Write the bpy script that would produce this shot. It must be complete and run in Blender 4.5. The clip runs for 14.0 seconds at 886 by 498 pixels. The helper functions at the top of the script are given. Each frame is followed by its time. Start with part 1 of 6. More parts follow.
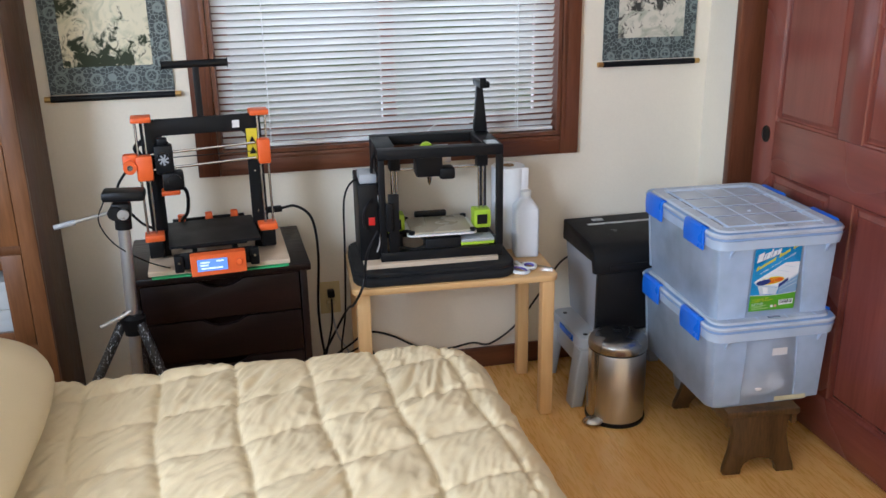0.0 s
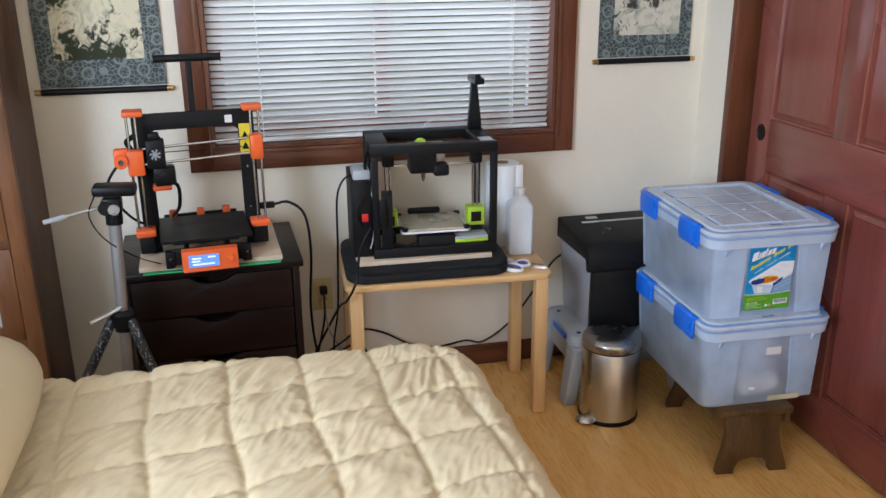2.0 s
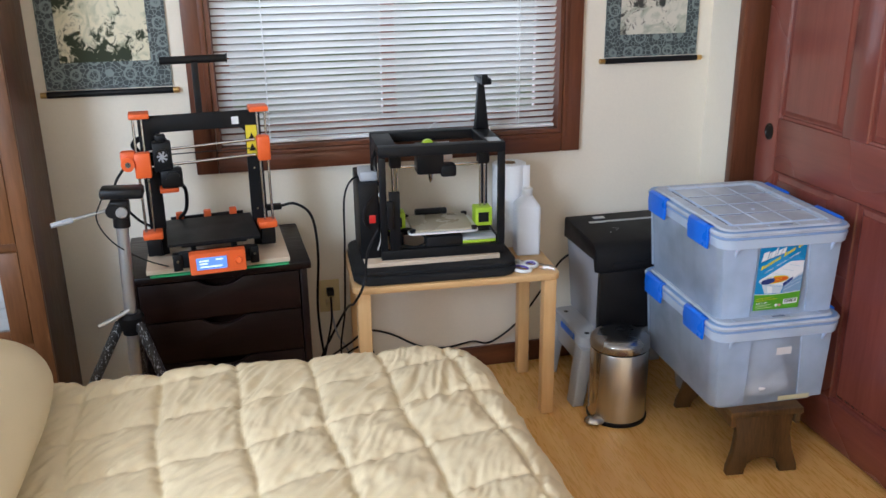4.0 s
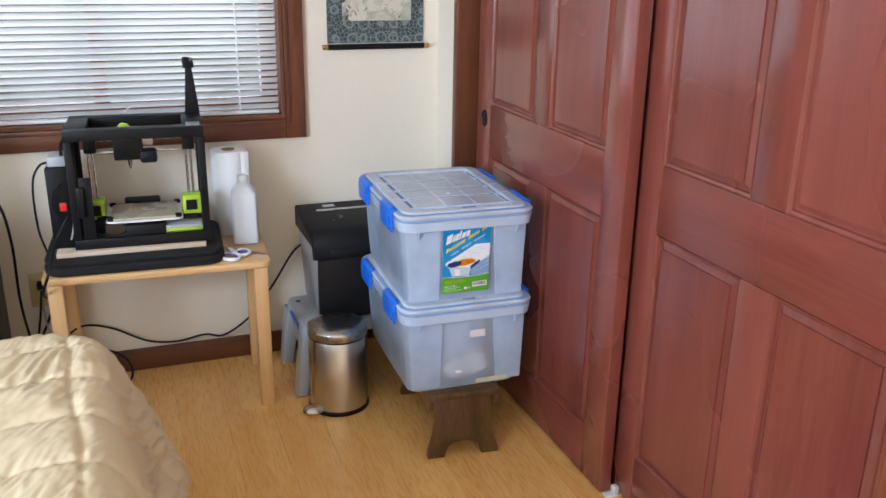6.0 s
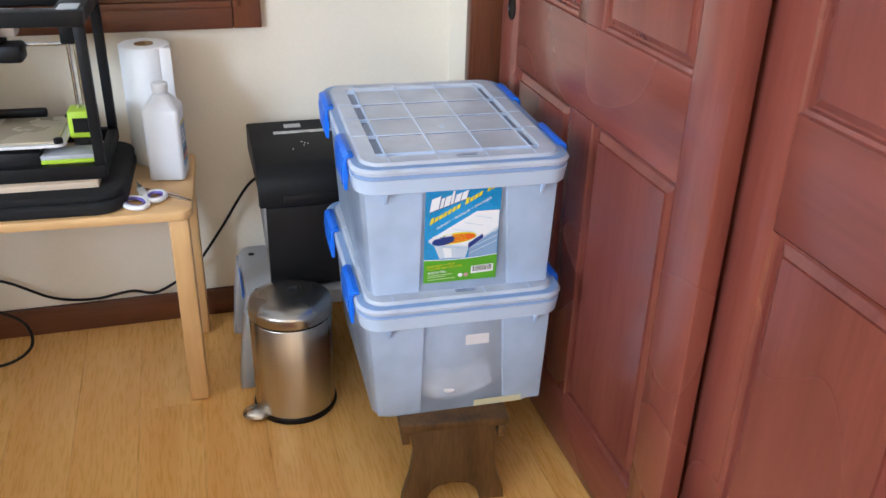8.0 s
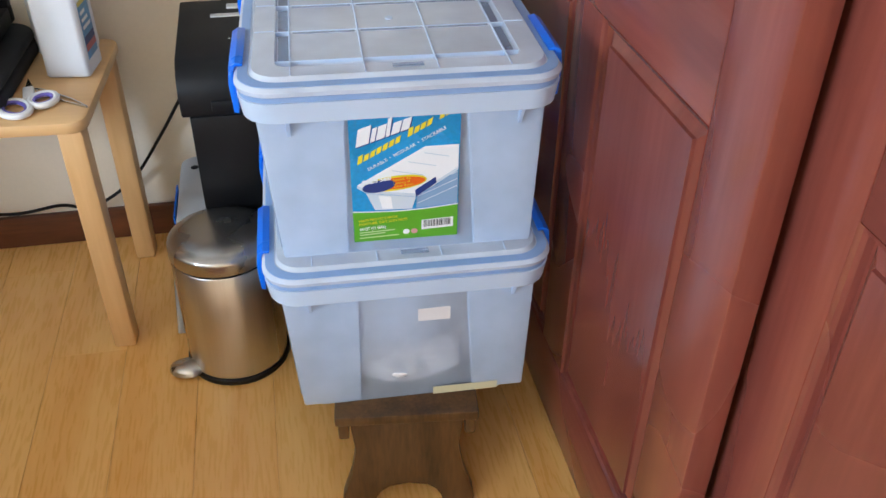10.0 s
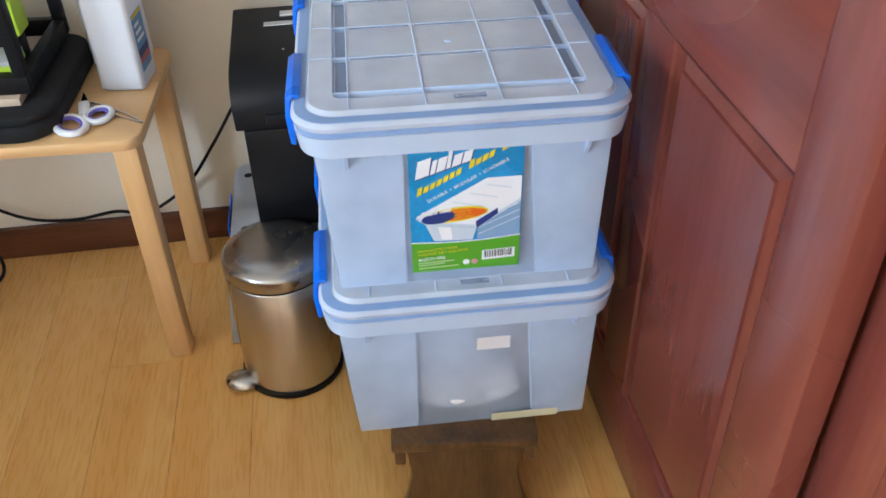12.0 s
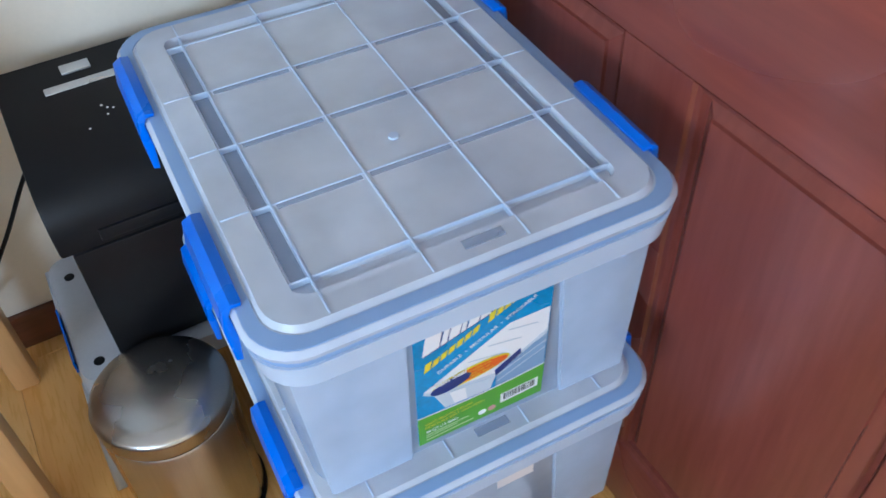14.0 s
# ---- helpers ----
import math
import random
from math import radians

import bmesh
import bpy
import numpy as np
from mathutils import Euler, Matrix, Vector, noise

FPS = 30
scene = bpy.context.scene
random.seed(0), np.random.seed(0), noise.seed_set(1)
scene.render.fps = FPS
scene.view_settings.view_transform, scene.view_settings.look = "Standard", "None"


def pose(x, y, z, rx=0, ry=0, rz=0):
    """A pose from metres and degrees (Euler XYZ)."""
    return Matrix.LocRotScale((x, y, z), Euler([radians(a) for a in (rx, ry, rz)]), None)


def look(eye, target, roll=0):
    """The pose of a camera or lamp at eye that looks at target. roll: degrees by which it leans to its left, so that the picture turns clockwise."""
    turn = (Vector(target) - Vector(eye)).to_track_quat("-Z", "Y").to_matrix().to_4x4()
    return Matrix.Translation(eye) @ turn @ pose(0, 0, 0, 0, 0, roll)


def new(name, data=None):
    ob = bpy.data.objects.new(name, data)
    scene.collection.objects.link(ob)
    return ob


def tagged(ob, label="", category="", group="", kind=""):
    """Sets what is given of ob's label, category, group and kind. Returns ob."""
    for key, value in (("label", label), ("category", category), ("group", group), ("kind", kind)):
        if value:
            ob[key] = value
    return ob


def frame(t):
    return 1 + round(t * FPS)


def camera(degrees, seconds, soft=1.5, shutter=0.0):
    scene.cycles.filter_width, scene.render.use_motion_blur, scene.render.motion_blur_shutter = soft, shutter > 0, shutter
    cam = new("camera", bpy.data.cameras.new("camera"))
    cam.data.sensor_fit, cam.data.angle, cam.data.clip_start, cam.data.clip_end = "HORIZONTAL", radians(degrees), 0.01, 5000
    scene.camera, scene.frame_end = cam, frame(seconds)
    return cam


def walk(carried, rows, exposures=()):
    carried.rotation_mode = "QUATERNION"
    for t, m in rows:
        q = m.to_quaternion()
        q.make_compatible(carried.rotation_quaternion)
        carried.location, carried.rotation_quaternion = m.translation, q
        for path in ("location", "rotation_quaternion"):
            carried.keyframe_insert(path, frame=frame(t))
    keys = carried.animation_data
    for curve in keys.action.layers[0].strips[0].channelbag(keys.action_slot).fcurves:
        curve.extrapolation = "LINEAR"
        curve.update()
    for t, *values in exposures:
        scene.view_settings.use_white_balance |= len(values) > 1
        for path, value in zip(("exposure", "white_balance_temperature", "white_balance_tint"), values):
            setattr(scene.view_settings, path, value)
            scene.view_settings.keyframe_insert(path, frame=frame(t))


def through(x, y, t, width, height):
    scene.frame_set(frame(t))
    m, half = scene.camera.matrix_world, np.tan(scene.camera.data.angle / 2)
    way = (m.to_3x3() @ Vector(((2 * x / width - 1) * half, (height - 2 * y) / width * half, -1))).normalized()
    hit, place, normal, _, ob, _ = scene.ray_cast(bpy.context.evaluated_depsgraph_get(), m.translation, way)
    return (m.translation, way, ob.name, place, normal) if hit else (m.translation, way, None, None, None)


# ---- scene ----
cam = camera(53.9, 14.0, shutter=0.3)
PATH = [
    (0, (0.326, 0.315, 1.446), (0.741, 2.163, 0.805), -1.0),
    (0.5, (0.319, 0.32, 1.446), (0.743, 2.166, 0.804), -1.1),
    (1, (0.32, 0.323, 1.449), (0.756, 2.163, 0.8), -0.7),
    (1.5, (0.321, 0.328, 1.443), (0.762, 2.167, 0.792), -0.4),
    (2, (0.325, 0.33, 1.442), (0.757, 2.172, 0.794), -0.5),
    (4.5, (0.306, 0.347, 1.444), (0.739, 2.189, 0.794), -0.9),
    (5, (0.421, 0.314, 1.421), (0.941, 2.134, 0.773), -0.8),
    (5.1, (0.463, 0.285, 1.421), (1.018, 2.092, 0.77), -0.6),
    (5.5, (0.682, 0.15, 1.415), (1.357, 1.919, 0.77), 1.0),
    (6, (0.841, 0.209, 1.391), (1.512, 1.978, 0.744), 0.9),
    (6.5, (0.971, 0.352, 1.377), (1.625, 2.112, 0.688), -0.1),
    (7, (1.142, 0.49, 1.367), (1.762, 2.247, 0.641), 1.1),
    (7.2, (1.166, 0.582, 1.345), (1.763, 2.329, 0.576), 1.4),
    (9.3, (1.498, 1.334, 1.185), (1.893, 2.955, 0.083), 0.9),
    (9.5, (1.531, 1.346, 1.169), (1.904, 2.945, 0.028), 0.7),
    (10, (1.558, 1.354, 1.156), (1.883, 2.949, -0.005), 0.7),
    (10.5, (1.561, 1.359, 1.158), (1.854, 2.951, -0.016), 0.2),
    (11, (1.562, 1.362, 1.156), (1.824, 2.953, -0.028), -0.3),
    (11.5, (1.558, 1.377, 1.167), (1.793, 2.963, -0.028), -0.6),
    (12, (1.554, 1.428, 1.195), (1.766, 3.006, -0.015), -1.4),
    (12.5, (1.475, 1.568, 1.218), (1.749, 3.115, -0.019), -2.7),
    (13, (1.423, 1.682, 1.237), (2.032, 3.103, -0.032), -0.6),
    (13.5, (1.448, 1.792, 1.243), (2.137, 3.085, -0.119), -1.2),
    (14, (1.452, 1.881, 1.232), (2.094, 3.119, -0.202), -2.9),
]
walk(cam, [(t, look(eye, target, roll)) for t, eye, target, roll in PATH],
     exposures=[(0.0, -0.16, 5930, 14), (4.8, -0.16, 5930, 14), (5.5, -0.05, 5930, 14), (6.0, 0.14, 5930, 14), (6.5, 0.16, 5930, 14), (7.0, 0.34, 5930, 14), (9.5, 0.34, 5950, 11), (12.2, 0.30, 5800, 10), (14.0, 0.18, 5350, 9)])


# ---------- world and lamps ----------
world = bpy.data.worlds.new("daylight")
scene.world = world
world.use_nodes = True
wn, wl = world.node_tree.nodes, world.node_tree.links
sky = wn.new("ShaderNodeTexSky")
sky.sky_type, sky.sun_disc = "NISHITA", False
sky.sun_elevation, sky.sun_rotation = radians(50), radians(150)
wn["Background"].inputs["Strength"].default_value = 0.12
wl.new(sky.outputs[0], wn["Background"].inputs["Color"])


def area(name, m, sx, sy, watts, colour):
    lamp = bpy.data.lights.new(name, "AREA")
    lamp.shape, lamp.size, lamp.size_y, lamp.energy, lamp.color = "RECTANGLE", sx, sy, watts, colour
    ob = new(name, lamp)
    ob.matrix_world = m
    return ob


# sky light in the opening of the window behind the blind
area("window_daylight", look((0.80, 3.23, 1.44), (0.80, 0.0, 1.3)), 1.15, 1.15, 20, (0.74, 0.88, 1.0))
# sky light in the opening of the second window, in the west wall
area("west_window_daylight", look((-1.83, -0.15, 1.68), (1.3, 1.0, 0.4)), 1.5, 1.15, 150, (0.74, 0.87, 1.0))


# ---------- materials ----------
def mat(name, colour, rough=0.5, metal=0.0, vary=0.12, scale=8.0, bump=0.05, fine=180.0, spec=0.5, stretch=(1, 1, 1), per_object=0.0, coat=0.0):
    """A painted or plain surface: colour that varies at two scales, and a fine relief."""
    m = bpy.data.materials.new(name)
    m.use_nodes = True
    n, l = m.node_tree.nodes, m.node_tree.links
    p = n["Principled BSDF"]
    p.inputs["Roughness"].default_value, p.inputs["Metallic"].default_value = rough, metal
    p.inputs["Specular IOR Level"].default_value = spec
    p.inputs["Coat Weight"].default_value = coat
    co = n.new("ShaderNodeTexCoord")
    mp = n.new("ShaderNodeMapping")
    mp.inputs["Scale"].default_value = stretch
    l.new(co.outputs["Object"], mp.inputs["Vector"])
    a, b = n.new("ShaderNodeTexNoise"), n.new("ShaderNodeTexNoise")
    a.inputs["Scale"].default_value, a.inputs["Detail"].default_value = scale, 5
    b.inputs["Scale"].default_value, b.inputs["Detail"].default_value = fine, 3
    for t in (a, b):
        l.new(mp.outputs[0], t.inputs["Vector"])
    add = n.new("ShaderNodeMath")
    add.operation = "ADD"
    l.new(a.outputs["Fac"], add.inputs[0])
    half = n.new("ShaderNodeMath")
    half.operation = "MULTIPLY"
    half.inputs[1].default_value = 0.5
    l.new(b.outputs["Fac"], half.inputs[0])
    l.new(half.outputs[0], add.inputs[1])
    last = add
    if per_object:
        oi = n.new("ShaderNodeObjectInfo")
        k = n.new("ShaderNodeMath")
        k.operation = "MULTIPLY_ADD"
        k.inputs[1].default_value = per_object
        l.new(oi.outputs["Random"], k.inputs[0])
        l.new(add.outputs[0], k.inputs[2])
        last = k
    ramp = n.new("ShaderNodeMapRange")
    ramp.inputs[1].default_value, ramp.inputs[2].default_value = 0.45, 1.05 + per_object
    ramp.inputs[3].default_value, ramp.inputs[4].default_value = 1 - vary, 1 + vary
    l.new(last.outputs[0], ramp.inputs[0])
    mix = n.new("ShaderNodeVectorMath")
    mix.operation = "SCALE"
    mix.inputs[0].default_value = colour
    l.new(ramp.outputs[0], mix.inputs["Scale"])
    l.new(mix.outputs[0], p.inputs["Base Color"])
    rr = n.new("ShaderNodeMapRange")
    rr.inputs[1].default_value, rr.inputs[2].default_value = 0.35, 0.7
    rr.inputs[3].default_value, rr.inputs[4].default_value = max(0.03, rough - 0.08), min(1, rough + 0.08)
    l.new(a.outputs["Fac"], rr.inputs[0])
    l.new(rr.outputs[0], p.inputs["Roughness"])
    if bump:
        bp = n.new("ShaderNodeBump")
        bp.inputs["Strength"].default_value, bp.inputs["Distance"].default_value = bump, 0.002
        l.new(last.outputs[0], bp.inputs["Height"])
        l.new(bp.outputs[0], p.inputs["Normal"])
    return m


def wood(name, dark, light, rough=0.4, along="Z", scale=14.0, stretch=12.0, bump=0.08, per_object=0.0, coat=0.0, spec=0.5, fibre=0.55):
    """Wood with grain along one axis: wide bands, fine fibres and per-board shift."""
    m = bpy.data.materials.new(name)
    m.use_nodes = True
    n, l = m.node_tree.nodes, m.node_tree.links
    p = n["Principled BSDF"]
    p.inputs["Coat Weight"].default_value, p.inputs["Coat Roughness"].default_value = coat, 0.15
    p.inputs["Specular IOR Level"].default_value = spec
    co, mp = n.new("ShaderNodeTexCoord"), n.new("ShaderNodeMapping")
    mp.inputs["Scale"].default_value = [1 / stretch if along == c else 1 for c in "XYZ"]
    oi, off = n.new("ShaderNodeObjectInfo"), n.new("ShaderNodeVectorMath")
    off.operation = "MULTIPLY_ADD"
    off.inputs[1].default_value = (7.0, 5.0, 9.0)
    l.new(oi.outputs["Random"], off.inputs[0])
    l.new(co.outputs["Object"], off.inputs[2])
    l.new(off.outputs[0], mp.inputs["Vector"])
    a, b, c = (n.new("ShaderNodeTexNoise") for _ in range(3))
    a.inputs["Scale"].default_value, a.inputs["Detail"].default_value, a.inputs["Distortion"].default_value = scale, 3, 0.12
    b.inputs["Scale"].default_value, b.inputs["Detail"].default_value = scale * 9, 4
    c.inputs["Scale"].default_value, c.inputs["Detail"].default_value = 1.7, 2
    for t in (a, b):
        l.new(mp.outputs[0], t.inputs["Vector"])
    l.new(off.outputs[0], c.inputs["Vector"])
    s1, s2 = n.new("ShaderNodeMath"), n.new("ShaderNodeMath")
    s1.operation = s2.operation = "MULTIPLY_ADD"
    s1.inputs[1].default_value, s2.inputs[1].default_value = fibre, 0.5
    l.new(b.outputs["Fac"], s1.inputs[0])
    l.new(a.outputs["Fac"], s1.inputs[2])
    l.new(c.outputs["Fac"], s2.inputs[0])
    l.new(s1.outputs[0], s2.inputs[2])
    last = s2
    if per_object:
        k = n.new("ShaderNodeMath")
        k.operation = "MULTIPLY_ADD"
        k.inputs[1].default_value = per_object
        l.new(oi.outputs["Random"], k.inputs[0])
        l.new(s2.outputs[0], k.inputs[2])
        last = k
    ramp = n.new("ShaderNodeMapRange")
    ramp.inputs[1].default_value, ramp.inputs[2].default_value = 0.445 + 0.5 * fibre, 1.045 + 0.5 * fibre + per_object
    l.new(last.outputs[0], ramp.inputs[0])
    mix = n.new("ShaderNodeMix")
    mix.data_type = "RGBA"
    mix.inputs["A"].default_value, mix.inputs["B"].default_value = (*dark, 1), (*light, 1)
    l.new(ramp.outputs[0], mix.inputs["Factor"])
    l.new(mix.outputs["Result"], p.inputs["Base Color"])
    rr = n.new("ShaderNodeMapRange")
    rr.inputs[1].default_value, rr.inputs[2].default_value = 0.3, 0.7
    rr.inputs[3].default_value, rr.inputs[4].default_value = rough - 0.13 * fibre, rough + 0.18 * fibre
    l.new((b if bump else c).outputs["Fac"], rr.inputs[0])
    l.new(rr.outputs[0], p.inputs["Roughness"])
    if bump:
        bp = n.new("ShaderNodeBump")
        bp.inputs["Strength"].default_value, bp.inputs["Distance"].default_value = bump, 0.002
        l.new(s1.outputs[0], bp.inputs["Height"])
        l.new(bp.outputs[0], p.inputs["Normal"])
    return m


def frosted(name, colour, clear, rough=0.25, glow_through=0.4, spread=0.05):
    """Thin milky plastic: part of the light goes straight through, part is scattered."""
    m = bpy.data.materials.new(name)
    m.use_nodes = True
    n, l = m.node_tree.nodes, m.node_tree.links
    p, out = n["Principled BSDF"], n["Material Output"]
    p.inputs["Base Color"].default_value, p.inputs["Roughness"].default_value = (*colour, 1), rough
    tr, tl = n.new("ShaderNodeBsdfTransparent"), n.new("ShaderNodeBsdfTranslucent")
    tl.inputs["Color"].default_value = (*colour, 1)
    tr.inputs["Color"].default_value = (0.93, 0.96, 1, 1)
    co, no, mr = n.new("ShaderNodeTexCoord"), n.new("ShaderNodeTexNoise"), n.new("ShaderNodeMapRange")
    no.inputs["Scale"].default_value, no.inputs["Detail"].default_value = 9, 4
    l.new(co.outputs["Object"], no.inputs["Vector"])
    mr.inputs[1].default_value, mr.inputs[2].default_value = 0.3, 0.7
    mr.inputs[3].default_value, mr.inputs[4].default_value = clear - spread, clear + spread
    l.new(no.outputs["Fac"], mr.inputs[0])
    m1, m2 = n.new("ShaderNodeMixShader"), n.new("ShaderNodeMixShader")
    m1.inputs[0].default_value = glow_through
    l.new(p.outputs[0], m1.inputs[1])
    l.new(tl.outputs[0], m1.inputs[2])
    l.new(mr.outputs[0], m2.inputs[0])
    l.new(m1.outputs[0], m2.inputs[1])
    l.new(tr.outputs[0], m2.inputs[2])
    l.new(m2.outputs[0], out.inputs["Surface"])
    return m


def slat_plastic(name, colour, through):
    """Thin white vinyl that lets some daylight through."""
    m = bpy.data.materials.new(name)
    m.use_nodes = True
    n, l = m.node_tree.nodes, m.node_tree.links
    p, out, tl, mx = n["Principled BSDF"], n["Material Output"], n.new("ShaderNodeBsdfTranslucent"), n.new("ShaderNodeMixShader")
    p.inputs["Base Color"].default_value, p.inputs["Roughness"].default_value = (*colour, 1), 0.45
    tl.inputs["Color"].default_value = (*colour, 1)
    mx.inputs[0].default_value = through
    l.new(p.outputs[0], mx.inputs[1])
    l.new(tl.outputs[0], mx.inputs[2])
    l.new(mx.outputs[0], out.inputs["Surface"])
    return m


def glow(name, colour, strength):
    m = bpy.data.materials.new(name)
    m.use_nodes = True
    p = m.node_tree.nodes["Principled BSDF"]
    p.inputs["Base Color"].default_value = p.inputs["Emission Color"].default_value = (*colour, 1)
    p.inputs["Emission Strength"].default_value = strength
    return m


M_WALL = mat("warm_white_wall_paint", (0.84, 0.765, 0.635), 0.75, vary=0.04, scale=3, bump=0.12, fine=140, spec=0.3)
M_CEIL = mat("ceiling_paint", (0.82, 0.80, 0.76), 0.9, vary=0.03, bump=0.2, fine=90)
M_BAMBOO = wood("bamboo_floor", (0.80, 0.385, 0.088), (0.98, 0.63, 0.225), 0.28, "Y", 20, 11, 0.03, per_object=0.24, coat=0.15, fibre=0.42)
M_GAP = mat("dark_joint", (0.34, 0.19, 0.07), 0.9)
M_CHERRY = wood("cherry_door_wood", (0.135, 0.032, 0.023), (0.262, 0.069, 0.047), 0.25, "Z", 11, 11, 0.0, per_object=0.20, coat=0.30, fibre=0.42)
M_TRIM = wood("stained_trim_wood", (0.085, 0.024, 0.010), (0.19, 0.062, 0.026), 0.36, "Z", 16, 10, 0.05, coat=0.1)
M_TRIM_X = wood("stained_trim_wood_level", (0.085, 0.024, 0.010), (0.19, 0.062, 0.026), 0.36, "X", 16, 10, 0.05, coat=0.1)
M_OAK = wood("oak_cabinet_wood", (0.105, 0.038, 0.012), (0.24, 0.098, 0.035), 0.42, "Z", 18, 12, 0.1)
# same oak at about half the colour: shade on sides and back painted in
M_OAK_SHADE = wood("oak_cabinet_shaded", (0.052, 0.018, 0.007), (0.13, 0.048, 0.017), 0.45, "Z", 18, 12, 0.1)
M_ESPRESSO = wood("espresso_wood", (0.006, 0.0028, 0.0024), (0.019, 0.0085, 0.0065), 0.36, "X", 14, 12, 0.05, spec=0.25)
M_BIRCH = wood("birch_wood", (0.64, 0.365, 0.145), (0.83, 0.545, 0.26), 0.38, "X", 10, 12, 0.04, coat=0.1)
M_BIRCH_Z = wood("birch_leg_wood", (0.64, 0.365, 0.145), (0.83, 0.545, 0.26), 0.38, "Z", 10, 12, 0.04, coat=0.1)
M_STOOL = wood("old_oak_stool_wood", (0.042, 0.020, 0.007), (0.165, 0.084, 0.029), 0.36, "Z", 20, 9, 0.2)
M_PLY = wood("pale_board", (0.55, 0.42, 0.30), (0.72, 0.58, 0.44), 0.6, "X", 12, 8, 0.05)
M_BLACK = mat("black_plastic", (0.009, 0.009, 0.010), 0.42, vary=0.25, bump=0.06, spec=0.2)
M_SATIN = mat("black_powder_coat", (0.008, 0.008, 0.009), 0.5, vary=0.2, bump=0.15, fine=400, spec=0.2)
M_FOAM = mat("black_foam", (0.007, 0.007, 0.008), 0.9, vary=0.3, bump=0.4, fine=250)
M_ORANGE = mat("orange_printed_plastic", (0.85, 0.13, 0.022), 0.45, vary=0.06, bump=0.12, fine=300, stretch=(0.1, 0.1, 3))
M_LIME = mat("lime_printed_plastic", (0.42, 0.62, 0.03), 0.45, vary=0.06, bump=0.1, fine=300)
M_STEEL = mat("polished_steel_rod", (0.62, 0.63, 0.65), 0.18, 1.0, vary=0.05, bump=0.0)
M_BRUSHED = mat("brushed_stainless_steel", (0.56, 0.54, 0.51), 0.27, 1.0, vary=0.08, scale=3, bump=0.03, fine=260, stretch=(1, 1, 0.03))
M_LIDSTEEL = mat("worn_stainless_lid", (0.46, 0.45, 0.44), 0.33, 1.0, vary=0.04, scale=5, bump=0.006)
M_ALU = mat("painted_aluminium", (0.55, 0.57, 0.60), 0.35, 0.8, vary=0.08, bump=0.03)
M_GREY = mat("grey_plastic", (0.42, 0.44, 0.47), 0.4, vary=0.06, bump=0.05)
M_SHRED = mat("shredder_bin_grey", (0.33, 0.34, 0.37), 0.45, vary=0.08, bump=0.05)
M_WHITE = mat("white_plastic", (0.80, 0.80, 0.80), 0.35, vary=0.03, bump=0.02)
M_SLAT = slat_plastic("white_blind_slat", (0.66, 0.645, 0.61), 0.03)
M_CREAM = mat("cream_plastic", (0.66, 0.52, 0.25), 0.4, vary=0.03, bump=0.02)
M_PAPER = mat("paper_towel", (0.89, 0.89, 0.89), 0.95, vary=0.03, bump=0.5, fine=120)
M_CARD = mat("brown_cardboard", (0.32, 0.20, 0.10), 0.9)
M_BLUE = mat("blue_latch_plastic", (0.012, 0.16, 0.78), 0.33, vary=0.06, bump=0.02)
M_SEAL = mat("blue_foam_seal", (0.10, 0.25, 0.58), 0.6, vary=0.08, bump=0.1)
M_GREEN = mat("green_cutting_mat", (0.03, 0.42, 0.16), 0.6, vary=0.08)
M_QUILT = mat("cream_cotton_quilt", (0.69, 0.57, 0.372), 0.7, vary=0.05, scale=5, bump=0.25, fine=420, spec=0.25)
M_PURPLE = mat("purple_soft_grip", (0.16, 0.12, 0.45), 0.5)
M_BRASS = mat("brass", (0.65, 0.42, 0.16), 0.35, 1.0)
M_DARKMETAL = mat("oiled_bronze", (0.02, 0.016, 0.014), 0.35, 0.7)
M_BOX = frosted("frosted_clear_plastic", (0.76, 0.87, 1.0), 0.44, 0.22, 0.42, 0.09)
M_LIDP = frosted("frosted_lid_plastic", (0.84, 0.91, 1.0), 0.24, 0.2, 0.25, 0.12)
M_RIB = frosted("thick_frosted_plastic", (0.73, 0.85, 1.0), 0.14, 0.25, 0.3)


# ---------- mesh helpers ----------
def box(bm, x0, x1, y0, y1, z0, z1, bev=0.0, seg=2):
    """A box with rounded edges, added to bm."""
    vs = [bm.verts.new((x, y, z)) for z in (z0, z1) for y in (y0, y1) for x in (x0, x1)]
    fs = [bm.faces.new([vs[i] for i in q]) for q in ((0, 2, 3, 1), (4, 5, 7, 6), (0, 1, 5, 4), (2, 6, 7, 3), (0, 4, 6, 2), (1, 3, 7, 5))]
    if bev:
        es = list({e for f in fs for e in f.edges})
        bmesh.ops.bevel(bm, geom=es, offset=bev, segments=seg, affect="EDGES", profile=0.5)
    return bm


def cyl(bm, a, b, r0, r1=None, n=24, caps=True):
    """A round bar from a to b."""
    a, b = Vector(a), Vector(b)
    r1 = r0 if r1 is None else r1
    q = (b - a).to_track_quat("Z", "Y").to_matrix()
    ra, rb = ([bm.verts.new(p + q @ Vector((r * math.cos(2 * math.pi * i / n), r * math.sin(2 * math.pi * i / n), 0))) for i in range(n)] for p, r in ((a, r0), (b, r1)))
    for i in range(n):
        bm.faces.new((ra[i], ra[(i + 1) % n], rb[(i + 1) % n], rb[i]))
    if caps:
        bm.faces.new(ra[::-1])
        bm.faces.new(rb)
    return bm


